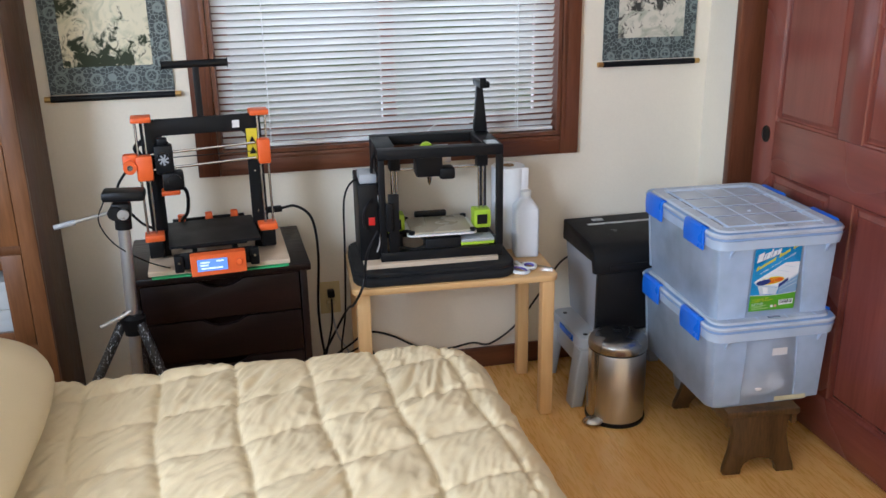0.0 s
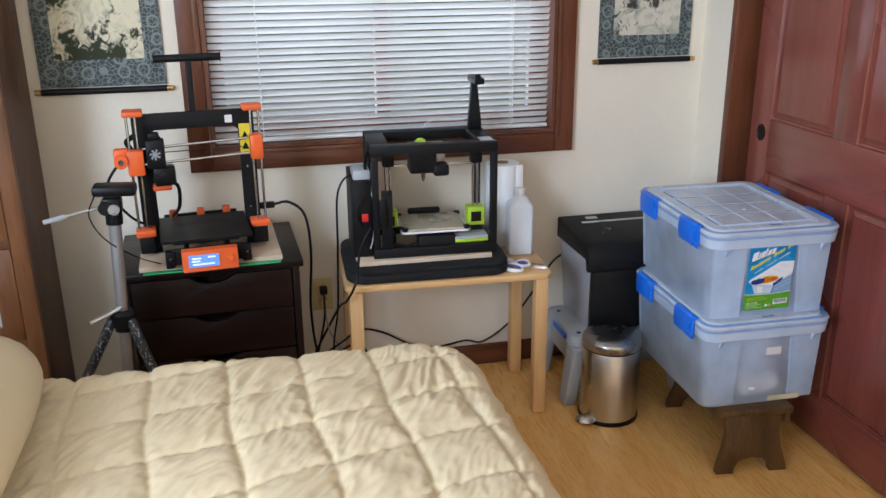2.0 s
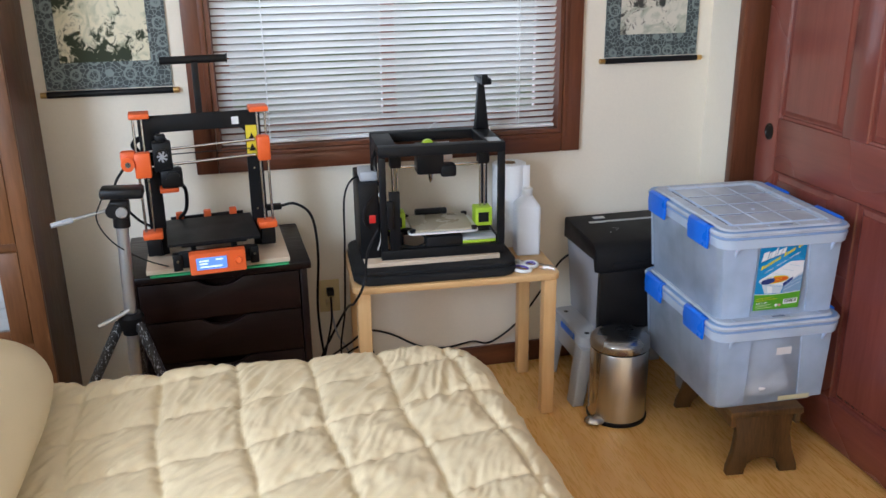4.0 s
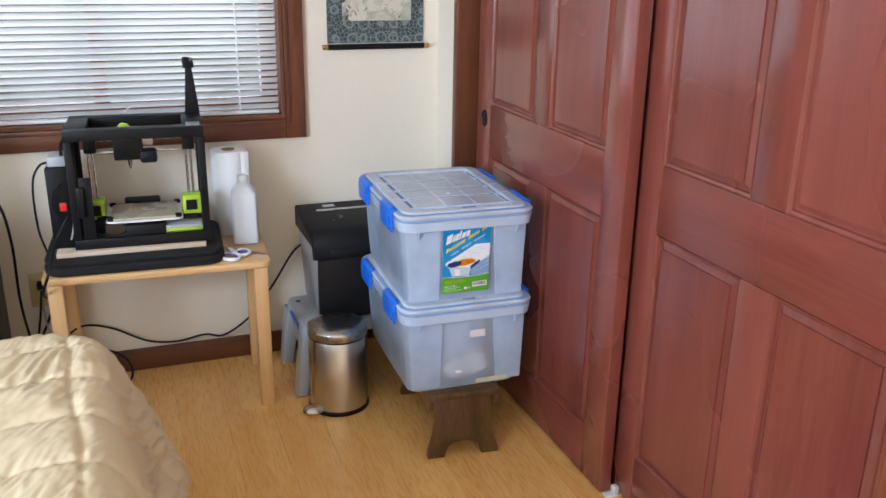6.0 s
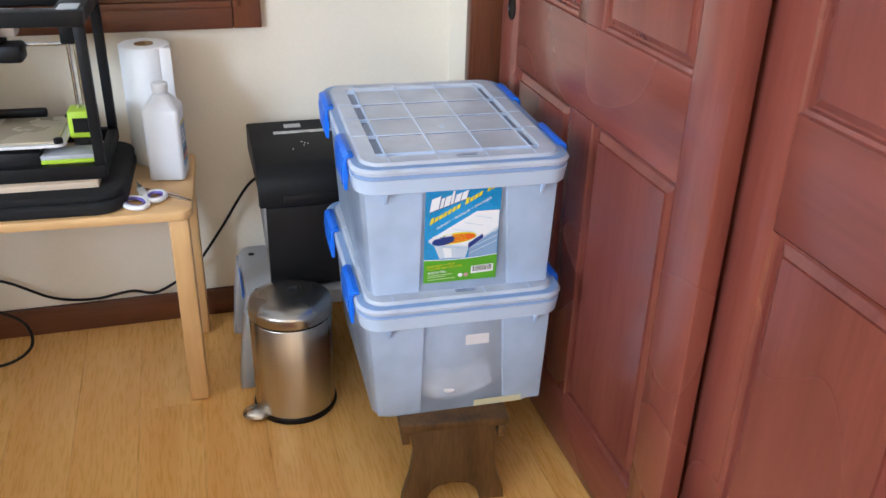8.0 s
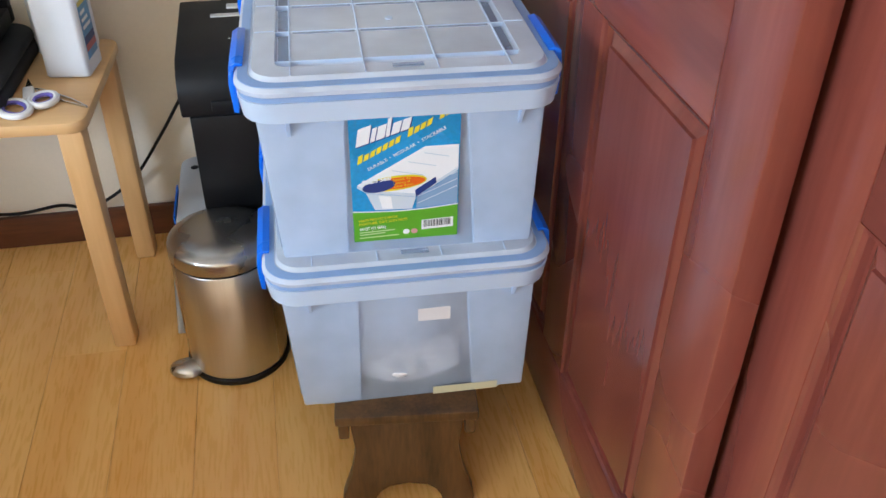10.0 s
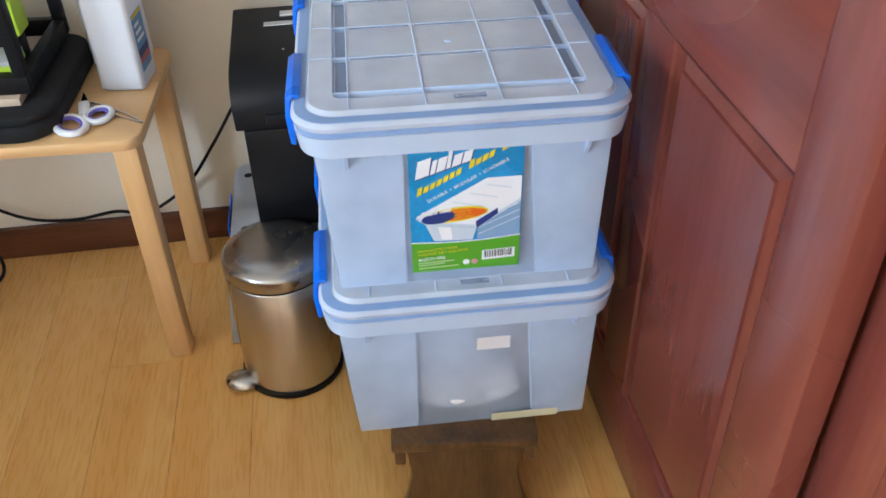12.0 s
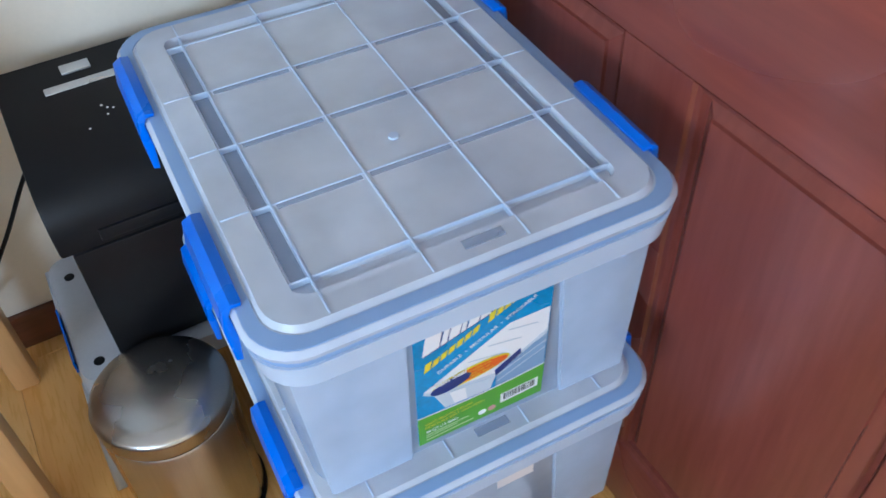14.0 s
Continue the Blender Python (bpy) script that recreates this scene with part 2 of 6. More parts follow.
def lathe(bm, profile, centre=(0, 0), n=40, squash=1.0):
    """A turned body: profile of (radius, height) pairs round an upright axis."""
    rings = []
    for r, z in profile:
        rings.append([bm.verts.new((centre[0] + r * math.cos(2 * math.pi * i / n), centre[1] + squash * r * math.sin(2 * math.pi * i / n), z)) for i in range(n)])
    for p, q in zip(rings, rings[1:]):
        for i in range(n):
            bm.faces.new((p[i], p[(i + 1) % n], q[(i + 1) % n], q[i]))
    bm.faces.new(rings[0][::-1])
    bm.faces.new(rings[-1])
    return bm


def prism(bm, outline, z0, z1, axis="z", bev=0.0, seg=2):
    """An outline of 2D points pushed out along an axis."""
    def at(u, v, w):
        return {"z": (u, v, w), "y": (u, w, v), "x": (w, u, v)}[axis]
    lo = [bm.verts.new(at(u, v, z0)) for u, v in outline]
    hi = [bm.verts.new(at(u, v, z1)) for u, v in outline]
    n = len(outline)
    fs = [bm.faces.new((lo[i], lo[(i + 1) % n], hi[(i + 1) % n], hi[i])) for i in range(n)]
    fs += [bm.faces.new(lo[::-1]), bm.faces.new(hi)]
    bmesh.ops.recalc_face_normals(bm, faces=fs)
    if bev:
        es = list({e for f in fs[-2:] for e in f.edges})
        bmesh.ops.bevel(bm, geom=es, offset=bev, segments=seg, affect="EDGES", profile=0.5)
    return bm


def rounded(x0, x1, y0, y1, r, n=6):
    """The outline of a rectangle with round corners."""
    pts = []
    for cx, cy, a in ((x1 - r, y1 - r, 0), (x0 + r, y1 - r, 90), (x0 + r, y0 + r, 180), (x1 - r, y0 + r, 270)):
        pts += [(cx + r * math.cos(radians(a + 90 * i / n)), cy + r * math.sin(radians(a + 90 * i / n))) for i in range(n + 1)]
    return pts


def tube(points, r, n=8, res=6):
    """A bmesh tube along a smooth line through points."""
    pts = [Vector(p) for p in points]
    ext = [2 * pts[0] - pts[1], *pts, 2 * pts[-1] - pts[-2]]
    line = []
    for p0, p1, p2, p3 in zip(ext, ext[1:], ext[2:], ext[3:]):
        for k in range(res):
            t = k / res
            line.append(0.5 * (2 * p1 + (p2 - p0) * t + (2 * p0 - 5 * p1 + 4 * p2 - p3) * t * t + (3 * p1 - p0 - 3 * p2 + p3) * t ** 3))
    line.append(pts[-1])
    bm = bmesh.new()
    rings, side = [], None
    for i, p in enumerate(line):
        d = (line[min(i + 1, len(line) - 1)] - line[max(i - 1, 0)]).normalized()
        side = d.orthogonal() if side is None else side - d * side.dot(d)
        side.normalize()
        up = d.cross(side)
        rings.append([bm.verts.new(p + r * (math.cos(2 * math.pi * k / n) * side + math.sin(2 * math.pi * k / n) * up)) for k in range(n)])
    for p, q in zip(rings, rings[1:]):
        for k in range(n):
            bm.faces.new((p[k], p[(k + 1) % n], q[(k + 1) % n], q[k]))
    bm.faces.new(rings[0][::-1])
    bm.faces.new(rings[-1])
    return bm


def mesh_of(name, bm, material, angle=38):
    me = bpy.data.meshes.new(name)
    bmesh.ops.recalc_face_normals(bm, faces=bm.faces[:])
    bm.to_mesh(me)
    bm.free()
    me.materials.append(material)
    me.shade_smooth()
    me.set_sharp_from_angle(angle=radians(angle))
    return me


def part(name, bm, material, parent, label="", angle=38):
    ob = new(name, mesh_of(name, bm, material, angle))
    ob.parent = parent
    return tagged(ob, label)


def solid(name, bm, material, label, category, kind="", m=None, group="", angle=38):
    """A thing, or a piece of the setting, that is one mesh."""
    ob = new(name, mesh_of(name, bm, material, angle))
    if m:
        ob.matrix_world = m
    return tagged(ob, label, category, group, kind)


def thing(name, m, label, category, group="", kind=""):
    ob = new(name)
    ob.empty_display_size = 0.05
    ob.matrix_world = m
    return tagged(ob, label, category, group, kind)


def B(*a, **k):
    return box(bmesh.new(), *a, **k)


def C(*a, **k):
    return cyl(bmesh.new(), *a, **k)


def writing(name, text, size, material, parent, m, label="", width=None, italic=0.0, thick=0.0):
    """Letters of the built-in font as a mesh, in the plane z = 0 of m."""
    cu = bpy.data.curves.new(name, "FONT")
    cu.body, cu.size, cu.shear, cu.offset = text, size, italic, thick
    cu.resolution_u = 3
    tmp = new(name, cu)
    me = bpy.data.meshes.new_from_object(tmp.evaluated_get(bpy.context.evaluated_depsgraph_get()))
    bpy.data.objects.remove(tmp)
    xs = [v.co.x for v in me.vertices]
    k = width / (max(xs) - min(xs)) if width else 1
    me.transform(Matrix.Diagonal((k, 1, 1, 1)) @ Matrix.Translation((-min(xs), 0, 0)))
    me.materials.clear()
    me.materials.append(material)
    ob = new(name, me)
    ob.parent, ob.matrix_basis = parent, m
    return tagged(ob, label)


# ---------- the room ----------
XL, XR, YB, YF, ZC = -1.75, 1.918, 3.133, -1.1, 2.40      # inner faces of the walls, and the ceiling
WX0, WX1, WZ0, WZ1 = 0.234, 1.372, 0.853, 2.03           # window opening
DY0, DY1, DZ = 1.05, 2.905, 2.05                          # closet opening

wall = bmesh.new()
T = 0.14
box(wall, XL - T, WX0, YB, YB + T, 0, ZC)
box(wall, WX1, XR + T, YB, YB + T, 0, ZC)
box(wall, WX0, WX1, YB, YB + T, 0, WZ0)
box(wall, WX0, WX1, YB, YB + T, WZ1, ZC)
solid("wall_north", wall, M_WALL, "warm white painted wall with a window", "wall", "structure")
wall = bmesh.new()
box(wall, XR, XR + T, DY1, YB, 0, ZC)
box(wall, XR, XR + T, YF - T, DY0, 0, ZC)
box(wall, XR, XR + T, DY0, DY1, DZ, ZC)
solid("wall_east", wall, M_WALL, "warm white painted wall round the closet opening", "wall", "structure")
wall = bmesh.new()
RY0, RY1, RZ0, RZ1 = -0.95, 0.65, 1.05, 2.3               # window opening in the west wall
box(wall, XL - T, XL, YF - T, RY0, 0, ZC)
box(wall, XL - T, XL, RY1, YB, 0, ZC)
box(wall, XL - T, XL, RY0, RY1, 0, RZ0)
box(wall, XL - T, XL, RY0, RY1, RZ1, ZC)
solid("wall_west", wall, M_WALL, "warm white painted wall with a second window", "wall", "structure")
solid("wall_south", B(XL, XR, YF - T, YF, 0, ZC), M_WALL, "warm white painted plain wall", "wall", "structure")
solid("ceiling", B(XL - T, XR + T, YF - T, YB + T, ZC, ZC + 0.1), M_CEIL, "off-white painted ceiling", "ceiling", "structure")
closet = bmesh.new()
box(closet, XR + 0.75, XR + 0.85, DY0 - 0.1, YB, 0, ZC)
box(closet, XR + T, XR + 0.75, DY0 - 0.1, DY0 - 0.02, 0, ZC)
box(closet, XR + T, XR + 0.75, DY1 + 0.02, DY1 + 0.1, 0, ZC)
box(closet, XR + T, XR + 0.75, DY0 - 0.02, DY1 + 0.02, ZC, ZC + 0.1)
solid("wall_closet", closet, M_WALL, "plain inner walls of the closet", "wall", "structure")

solid("subfloor", B(XL - T, XR + 0.85, YF - T, YB + T, -0.12, -0.012), M_GAP, "dark layer under the floor boards", "floor", "structure")
floor = thing("floor", pose(0, 0, 0), "honey-coloured bamboo plank floor with a satin finish", "floor", kind="structure")
PWD = 0.139
made = {}
k = math.floor((XL - T - 1.069) / PWD)
while 1.069 + k * PWD < XR + 0.75:
    x0 = 1.069 + k * PWD
    y = YF - T - random.uniform(0.0, 1.7)
    near = YF - T if x0 < XR + T else DY0 - 0.1
    while y < YB + 0.02:
        ln = 1.83
        y0, y1 = max(y, near), min(y + ln, YB + 0.02)
        if y1 - y0 > 0.02:
            key = round(y1 - y0, 3)
            if key not in made:
                made[key] = mesh_of("plank", B(0.0001, PWD - 0.0001, 0.0001, key - 0.0001, -0.0115, 0.0, bev=0.0005, seg=1), M_BAMBOO)
            ob = new("plank", made[key])
            ob.parent, ob.matrix_basis = floor, pose(x0, y0, 0)
        y += ln
    k += 1

# baseboards
base = bmesh.new()
box(base, XL, XR, YB - 0.014, YB, 0.0, 0.078, 0.003)
solid("baseboard", base, M_TRIM_X, "dark stained wooden baseboard along the window wall", "baseboard", "structure")
base = bmesh.new()
box(base, XR - 0.014, XR, 2.940, YB - 0.016, 0.0, 0.078, 0.003)
solid("baseboard", base, M_TRIM, "dark stained wooden baseboard beside the closet", "baseboard", "structure")

# window: casing, jambs, glass
win = thing("window_1", pose(0, 0, 0), "window with dark stained wooden casing and white blind", "window", kind="structure")
CW = 0.068
for nm, a in (("casing_board", (WX0 - CW, WX0 - 0.002, YB - 0.02, YB, WZ0 - CW, WZ1 + CW)), ("casing_board", (WX1 + 0.002, WX1 + CW, YB - 0.02, YB, WZ0 - CW, WZ1 + CW))):
    bm = B(*a, bev=0.003)
    s = 1 if a[0] < 0.5 else -1
    xi = a[1] if s > 0 else a[0]
    box(bm, min(xi, xi - s * 0.016), max(xi, xi - s * 0.016), YB - 0.026, YB - 0.02, WZ0 - 0.016, WZ1 + 0.016, 0.002)
    part(nm, bm, M_TRIM, win)
for z0, z1, zi in ((WZ0 - CW, WZ0 - 0.002, WZ0 - 0.018), (WZ1 + 0.002, WZ1 + CW, WZ1 + 0.002)):
    bm = B(WX0 - 0.001, WX1 + 0.001, YB - 0.0195, YB, z0, z1, bev=0.003)
    box(bm, WX0, WX1, YB - 0.0255, YB - 0.0195, zi, zi + 0.016, 0.002)
    part("casing_board", bm, M_TRIM_X, win)
jamb = bmesh.new()
box(jamb, WX0, WX0 + 0.012, YB - 0.019, YB + T, WZ0, WZ1)
box(jamb, WX1 - 0.012, WX1, YB - 0.019, YB + T, WZ0, WZ1)
box(jamb, WX0 + 0.012, WX1 - 0.012, YB - 0.019, YB + T, WZ0, WZ0 + 0.012)
box(jamb, WX0 + 0.012, WX1 - 0.012, YB - 0.019, YB + T, WZ1 - 0.012, WZ1)
part("jamb", jamb, M_TRIM, win)
sash = bmesh.new()
for x in (WX0 + 0.012, 0.779, WX1 - 0.06):
    box(sash, x, x + 0.048, YB + 0.085, YB + 0.12, WZ0 + 0.012, WZ1 - 0.012, 0.003)
box(sash, WX0 + 0.06, WX1 - 0.06, YB + 0.087, YB + 0.118, WZ0 + 0.012, WZ0 + 0.06, 0.003)
box(sash, WX0 + 0.06, WX1 - 0.06, YB + 0.087, YB + 0.118, WZ1 - 0.06, WZ1 - 0.012, 0.003)
part("sash_frame", sash, M_TRIM, win)

# sunlit garden and sky far behind the window
M_OUT = bpy.data.materials.new("bright_garden")
M_OUT.use_nodes = True
on, ol = M_OUT.node_tree.nodes, M_OUT.node_tree.links
oc, og, orr, oe = on.new("ShaderNodeTexCoord"), on.new("ShaderNodeTexNoise"), on.new("ShaderNodeValToRGB"), on.new("ShaderNodeEmission")
og.inputs["Scale"].default_value, og.inputs["Detail"].default_value = 0.9, 4
orr.color_ramp.elements[0].position, orr.color_ramp.elements[0].color = 0.36, (0.42, 0.52, 0.24, 1)
orr.color_ramp.elements[1].position, orr.color_ramp.elements[1].color = 0.56, (1.0, 0.98, 0.92, 1)
oe.inputs["Strength"].default_value = 0.26
ol.new(oc.outputs["Object"], og.inputs["Vector"])
ol.new(og.outputs["Fac"], orr.inputs["Fac"])
ol.new(orr.outputs["Color"], oe.inputs["Color"])
ol.new(oe.outputs[0], on["Material Output"].inputs["Surface"])
solid("backdrop", B(-9.0, 11.0, 12.0, 12.1, -4.0, 8.0), M_OUT, "bright sunlit garden far behind the window", "backdrop", "structure")

# second window, behind the camera
win2 = thing("window_2", pose(0, 0, 0), "plain window in the wall beside the bed", "window", kind="structure")
rf = bmesh.new()
for y in (RY0 - 0.06, RY1):
    box(rf, XL, XL + 0.02, y, y + 0.06, RZ0 - 0.06, RZ1 + 0.06, 0.003)
for z in (RZ0 - 0.06, RZ1):
    box(rf, XL, XL + 0.019, RY0, RY1, z, z + 0.06, 0.003)
part("casing", rf, M_TRIM, win2)

# blind: headrail, slats, bottom rail, cords
blind = thing("window_blind", pose(0, 0, 0), "white horizontal mini blind, lowered and nearly closed", "blind")
BX0, BX1, BY = WX0 + 0.016, WX1 - 0.016, YB + 0.018
part("headrail", B(BX0, BX1, BY - 0.018, BY + 0.02, WZ1 - 0.045, WZ1 - 0.014, bev=0.003), M_WHITE, blind)
part("bottom_rail", B(BX0, BX1, BY - 0.012, BY + 0.012, WZ0 + 0.014, WZ0 + 0.026, bev=0.004), M_WHITE, blind)
slat = bmesh.new()
prev = None
for k in range(7):
    u = -1 + k / 3
    a = (0.0127 * u * math.cos(radians(46)), 0.0127 * u * math.sin(radians(46)))
    bow = 0.0022 * (1 - u * u)
    pt = (a[0] * 1.0 - bow * 0.73, -a[1] + bow * 0.68)
    row = [slat.verts.new((x, -pt[0], -pt[1])) for x in (BX0, BX1)]
    if prev:
        slat.faces.new((prev[0], prev[1], row[1], row[0]))
    prev = row
slat_me = mesh_of("slat", slat, M_SLAT)
z = WZ0 + 0.038
PITCH = 0.0213
while z < WZ1 - 0.05:
    ob = new("slat", slat_me)
    ob.parent, ob.matrix_basis = blind, pose(0, BY, z, random.uniform(-1.2, 1.2), 0, 0)
    z += PITCH
for x in (0.400, 1.228):
    for dy in (-0.0135, 0.0135):
        part("ladder_cord", C((x, BY + dy, WZ0 + 0.02), (x, BY + dy, WZ1 - 0.03), 0.0015, n=6), M_WHITE, blind)

# closet casing
cas = thing("closet_door_casing", pose(0, 0, 0), "dark stained wooden casing round the closet doors", "door casing", kind="structure")
part("casing_board", B(XR - 0.018, XR, DY1 - 0.0, DY1 + 0.032, 0, DZ + 0.07, bev=0.004), M_TRIM, cas)
part("casing_board", B(XR - 0.018, XR, DY0 - 0.072, DY0, 0, DZ + 0.07, bev=0.004), M_TRIM, cas)
part("casing_board", B(XR - 0.0175, XR, DY0 + 0.001, DY1 - 0.001, DZ, DZ + 0.07, bev=0.004), M_TRIM, cas)
part("jamb", B(XR - 0.01, XR + T, DY1 - 0.001, DY1 + 0.006, 0, DZ), M_TRIM, cas)
part("jamb", B(XR - 0.01, XR + T, DY0 + 0.0005, DY0 + 0.018, 0, DZ), M_TRIM, cas)
part("fascia", B(XR + 0.002, XR + 0.02, DY0 + 0.02, DY1 - 0.02, DZ - 0.06, DZ - 0.001), M_TRIM, cas)


# closet doors: stiles, rails and raised panels
def closet_door(name, m, width, label, pull):
    """Local: y along the door from 0 to width, room side towards -x."""
    door = thing(name, m, label, "door", kind="structure")
    th, st = 0.035, 0.1045
    mid = 0.101
    pw = (width - 2 * st - mid) / 2
    rails = ((0.012, 0.150), (0.762, 0.928), (1.60, 1.70), (1.93, 2.03))
    for y0 in (0, width - st):
        part("stile", B(0, th, y0, y0 + st, 0.012, 2.03, bev=0.0025), M_CHERRY, door)
    for z0, z1 in rails:
        part("rail", B(0.0005, th - 0.0005, st + 0.0006, width - st - 0.0006, z0, z1, bev=0.002), M_CHERRY_Y, door)
    for (z0, z1), (z2, z3) in zip(rails, rails[1:]):
        part("mullion", B(0.0005, th - 0.0005, st + pw, st + pw + mid, z1 + 0.0005, z2 - 0.0005, bev=0.002), M_CHERRY, door)
        for y0 in (st, st + pw + mid):
            bm = bmesh.new()
            a, b, c, d = y0 + 0.0005, y0 + pw - 0.0005, z1 + 0.0005, z2 - 0.0005
            # sticking (ogee), groove, bevel and raised field as nested loops
            loops = [(0.0, 0.0008), (0.0025, 0.0045), (0.0085, 0.0062), (0.0105, 0.0125), (0.0145, 0.0125), (0.0275, 0.0062), (0.0285, 0.0022), (0.034, 0.0022)]
            rings = [[bm.verts.new((x, yy, zz)) for yy, zz in ((a + o, c + o), (b - o, c + o), (b - o, d - o), (a + o, d - o))] for o, x in loops]
            for p, q in zip(rings, rings[1:]):
                for i in range(4):
                    bm.faces.new((p[i], q[i], q[(i + 1) % 4], p[(i + 1) % 4]))
            bm.faces.new(rings[-1])
            back = [bm.verts.new((th - 0.003, v.co.y, v.co.z)) for v in rings[0]]
            bm.faces.new(back[::-1])
            for i in range(4):
                bm.faces.new((back[i], rings[0][i], rings[0][(i + 1) % 4], back[(i + 1) % 4]))
            part("panel", bm, M_CHERRY, door, angle=20)
    if pull:
        bm = bmesh.new()
        yy, zz = pull
        n = 28
        prof = [(0.027, 0.0), (0.027, -0.0028), (0.0225, -0.0034), (0.020, -0.0009), (0.0, -0.0008)]
        rings = [[bm.verts.new((x, yy + r * 0.82 * math.cos(2 * math.pi * i / n), zz + r * math.sin(2 * math.pi * i / n))) for i in range(n)] for r, x in prof[:-1]]
        for p, q in zip(rings, rings[1:]):
            for i in range(n):
                bm.faces.new((p[i], p[(i + 1) % n], q[(i + 1) % n], q[i]))
        bm.faces.new(rings[-1])
        part("finger_pull", bm, M_DARKMETAL, door, "dark bronze recessed finger pull")
    return door


M_CHERRY_Y = wood("cherry_rail_wood", (0.135, 0.032, 0.023), (0.262, 0.069, 0.047), 0.25, "Y", 11, 11, 0.0, per_object=0.20, coat=0.30, fibre=0.42)
closet_door("door_1", pose(1.962, 1.945, 0), 0.918, "reddish cherry sliding closet door with raised panels", (0.855, 0.879))
closet_door("door_2", pose(2.012, 1.0585, 0), 0.918, "reddish cherry sliding closet door behind the other", None)
guide = bmesh.new()
box(guide, 1.975, 2.05, 1.925, 1.95, 0.0, 0.005, 0.001)
box(guide, 2.0, 2.012, 1.927, 1.948, 0.005, 0.026, 0.001)
solid("floor_guide", guide, M_WHITE, "small white plastic floor guide for the sliding doors", "door guide")

# ---------- storage boxes ----------
LW, LD = 0.391, 0.500


def rounded_loft(bm, rows, n=6, cap_lo=True, cap_hi=True):
    """Rounded rectangles joined one to the next; a row is x0, x1, y0, y1, radius, z."""
    rings = [[bm.verts.new((x, y, r[5])) for x, y in rounded(*r[:5], n=n)] for r in rows]
    for p, q in zip(rings, rings[1:]):
        k = len(p)
        for i in range(k):
            bm.faces.new((p[i], p[(i + 1) % k], q[(i + 1) % k], q[i]))
    if cap_lo:
        bm.faces.new(rings[0][::-1])
    if cap_hi:
        bm.faces.new(rings[-1])
    return bm


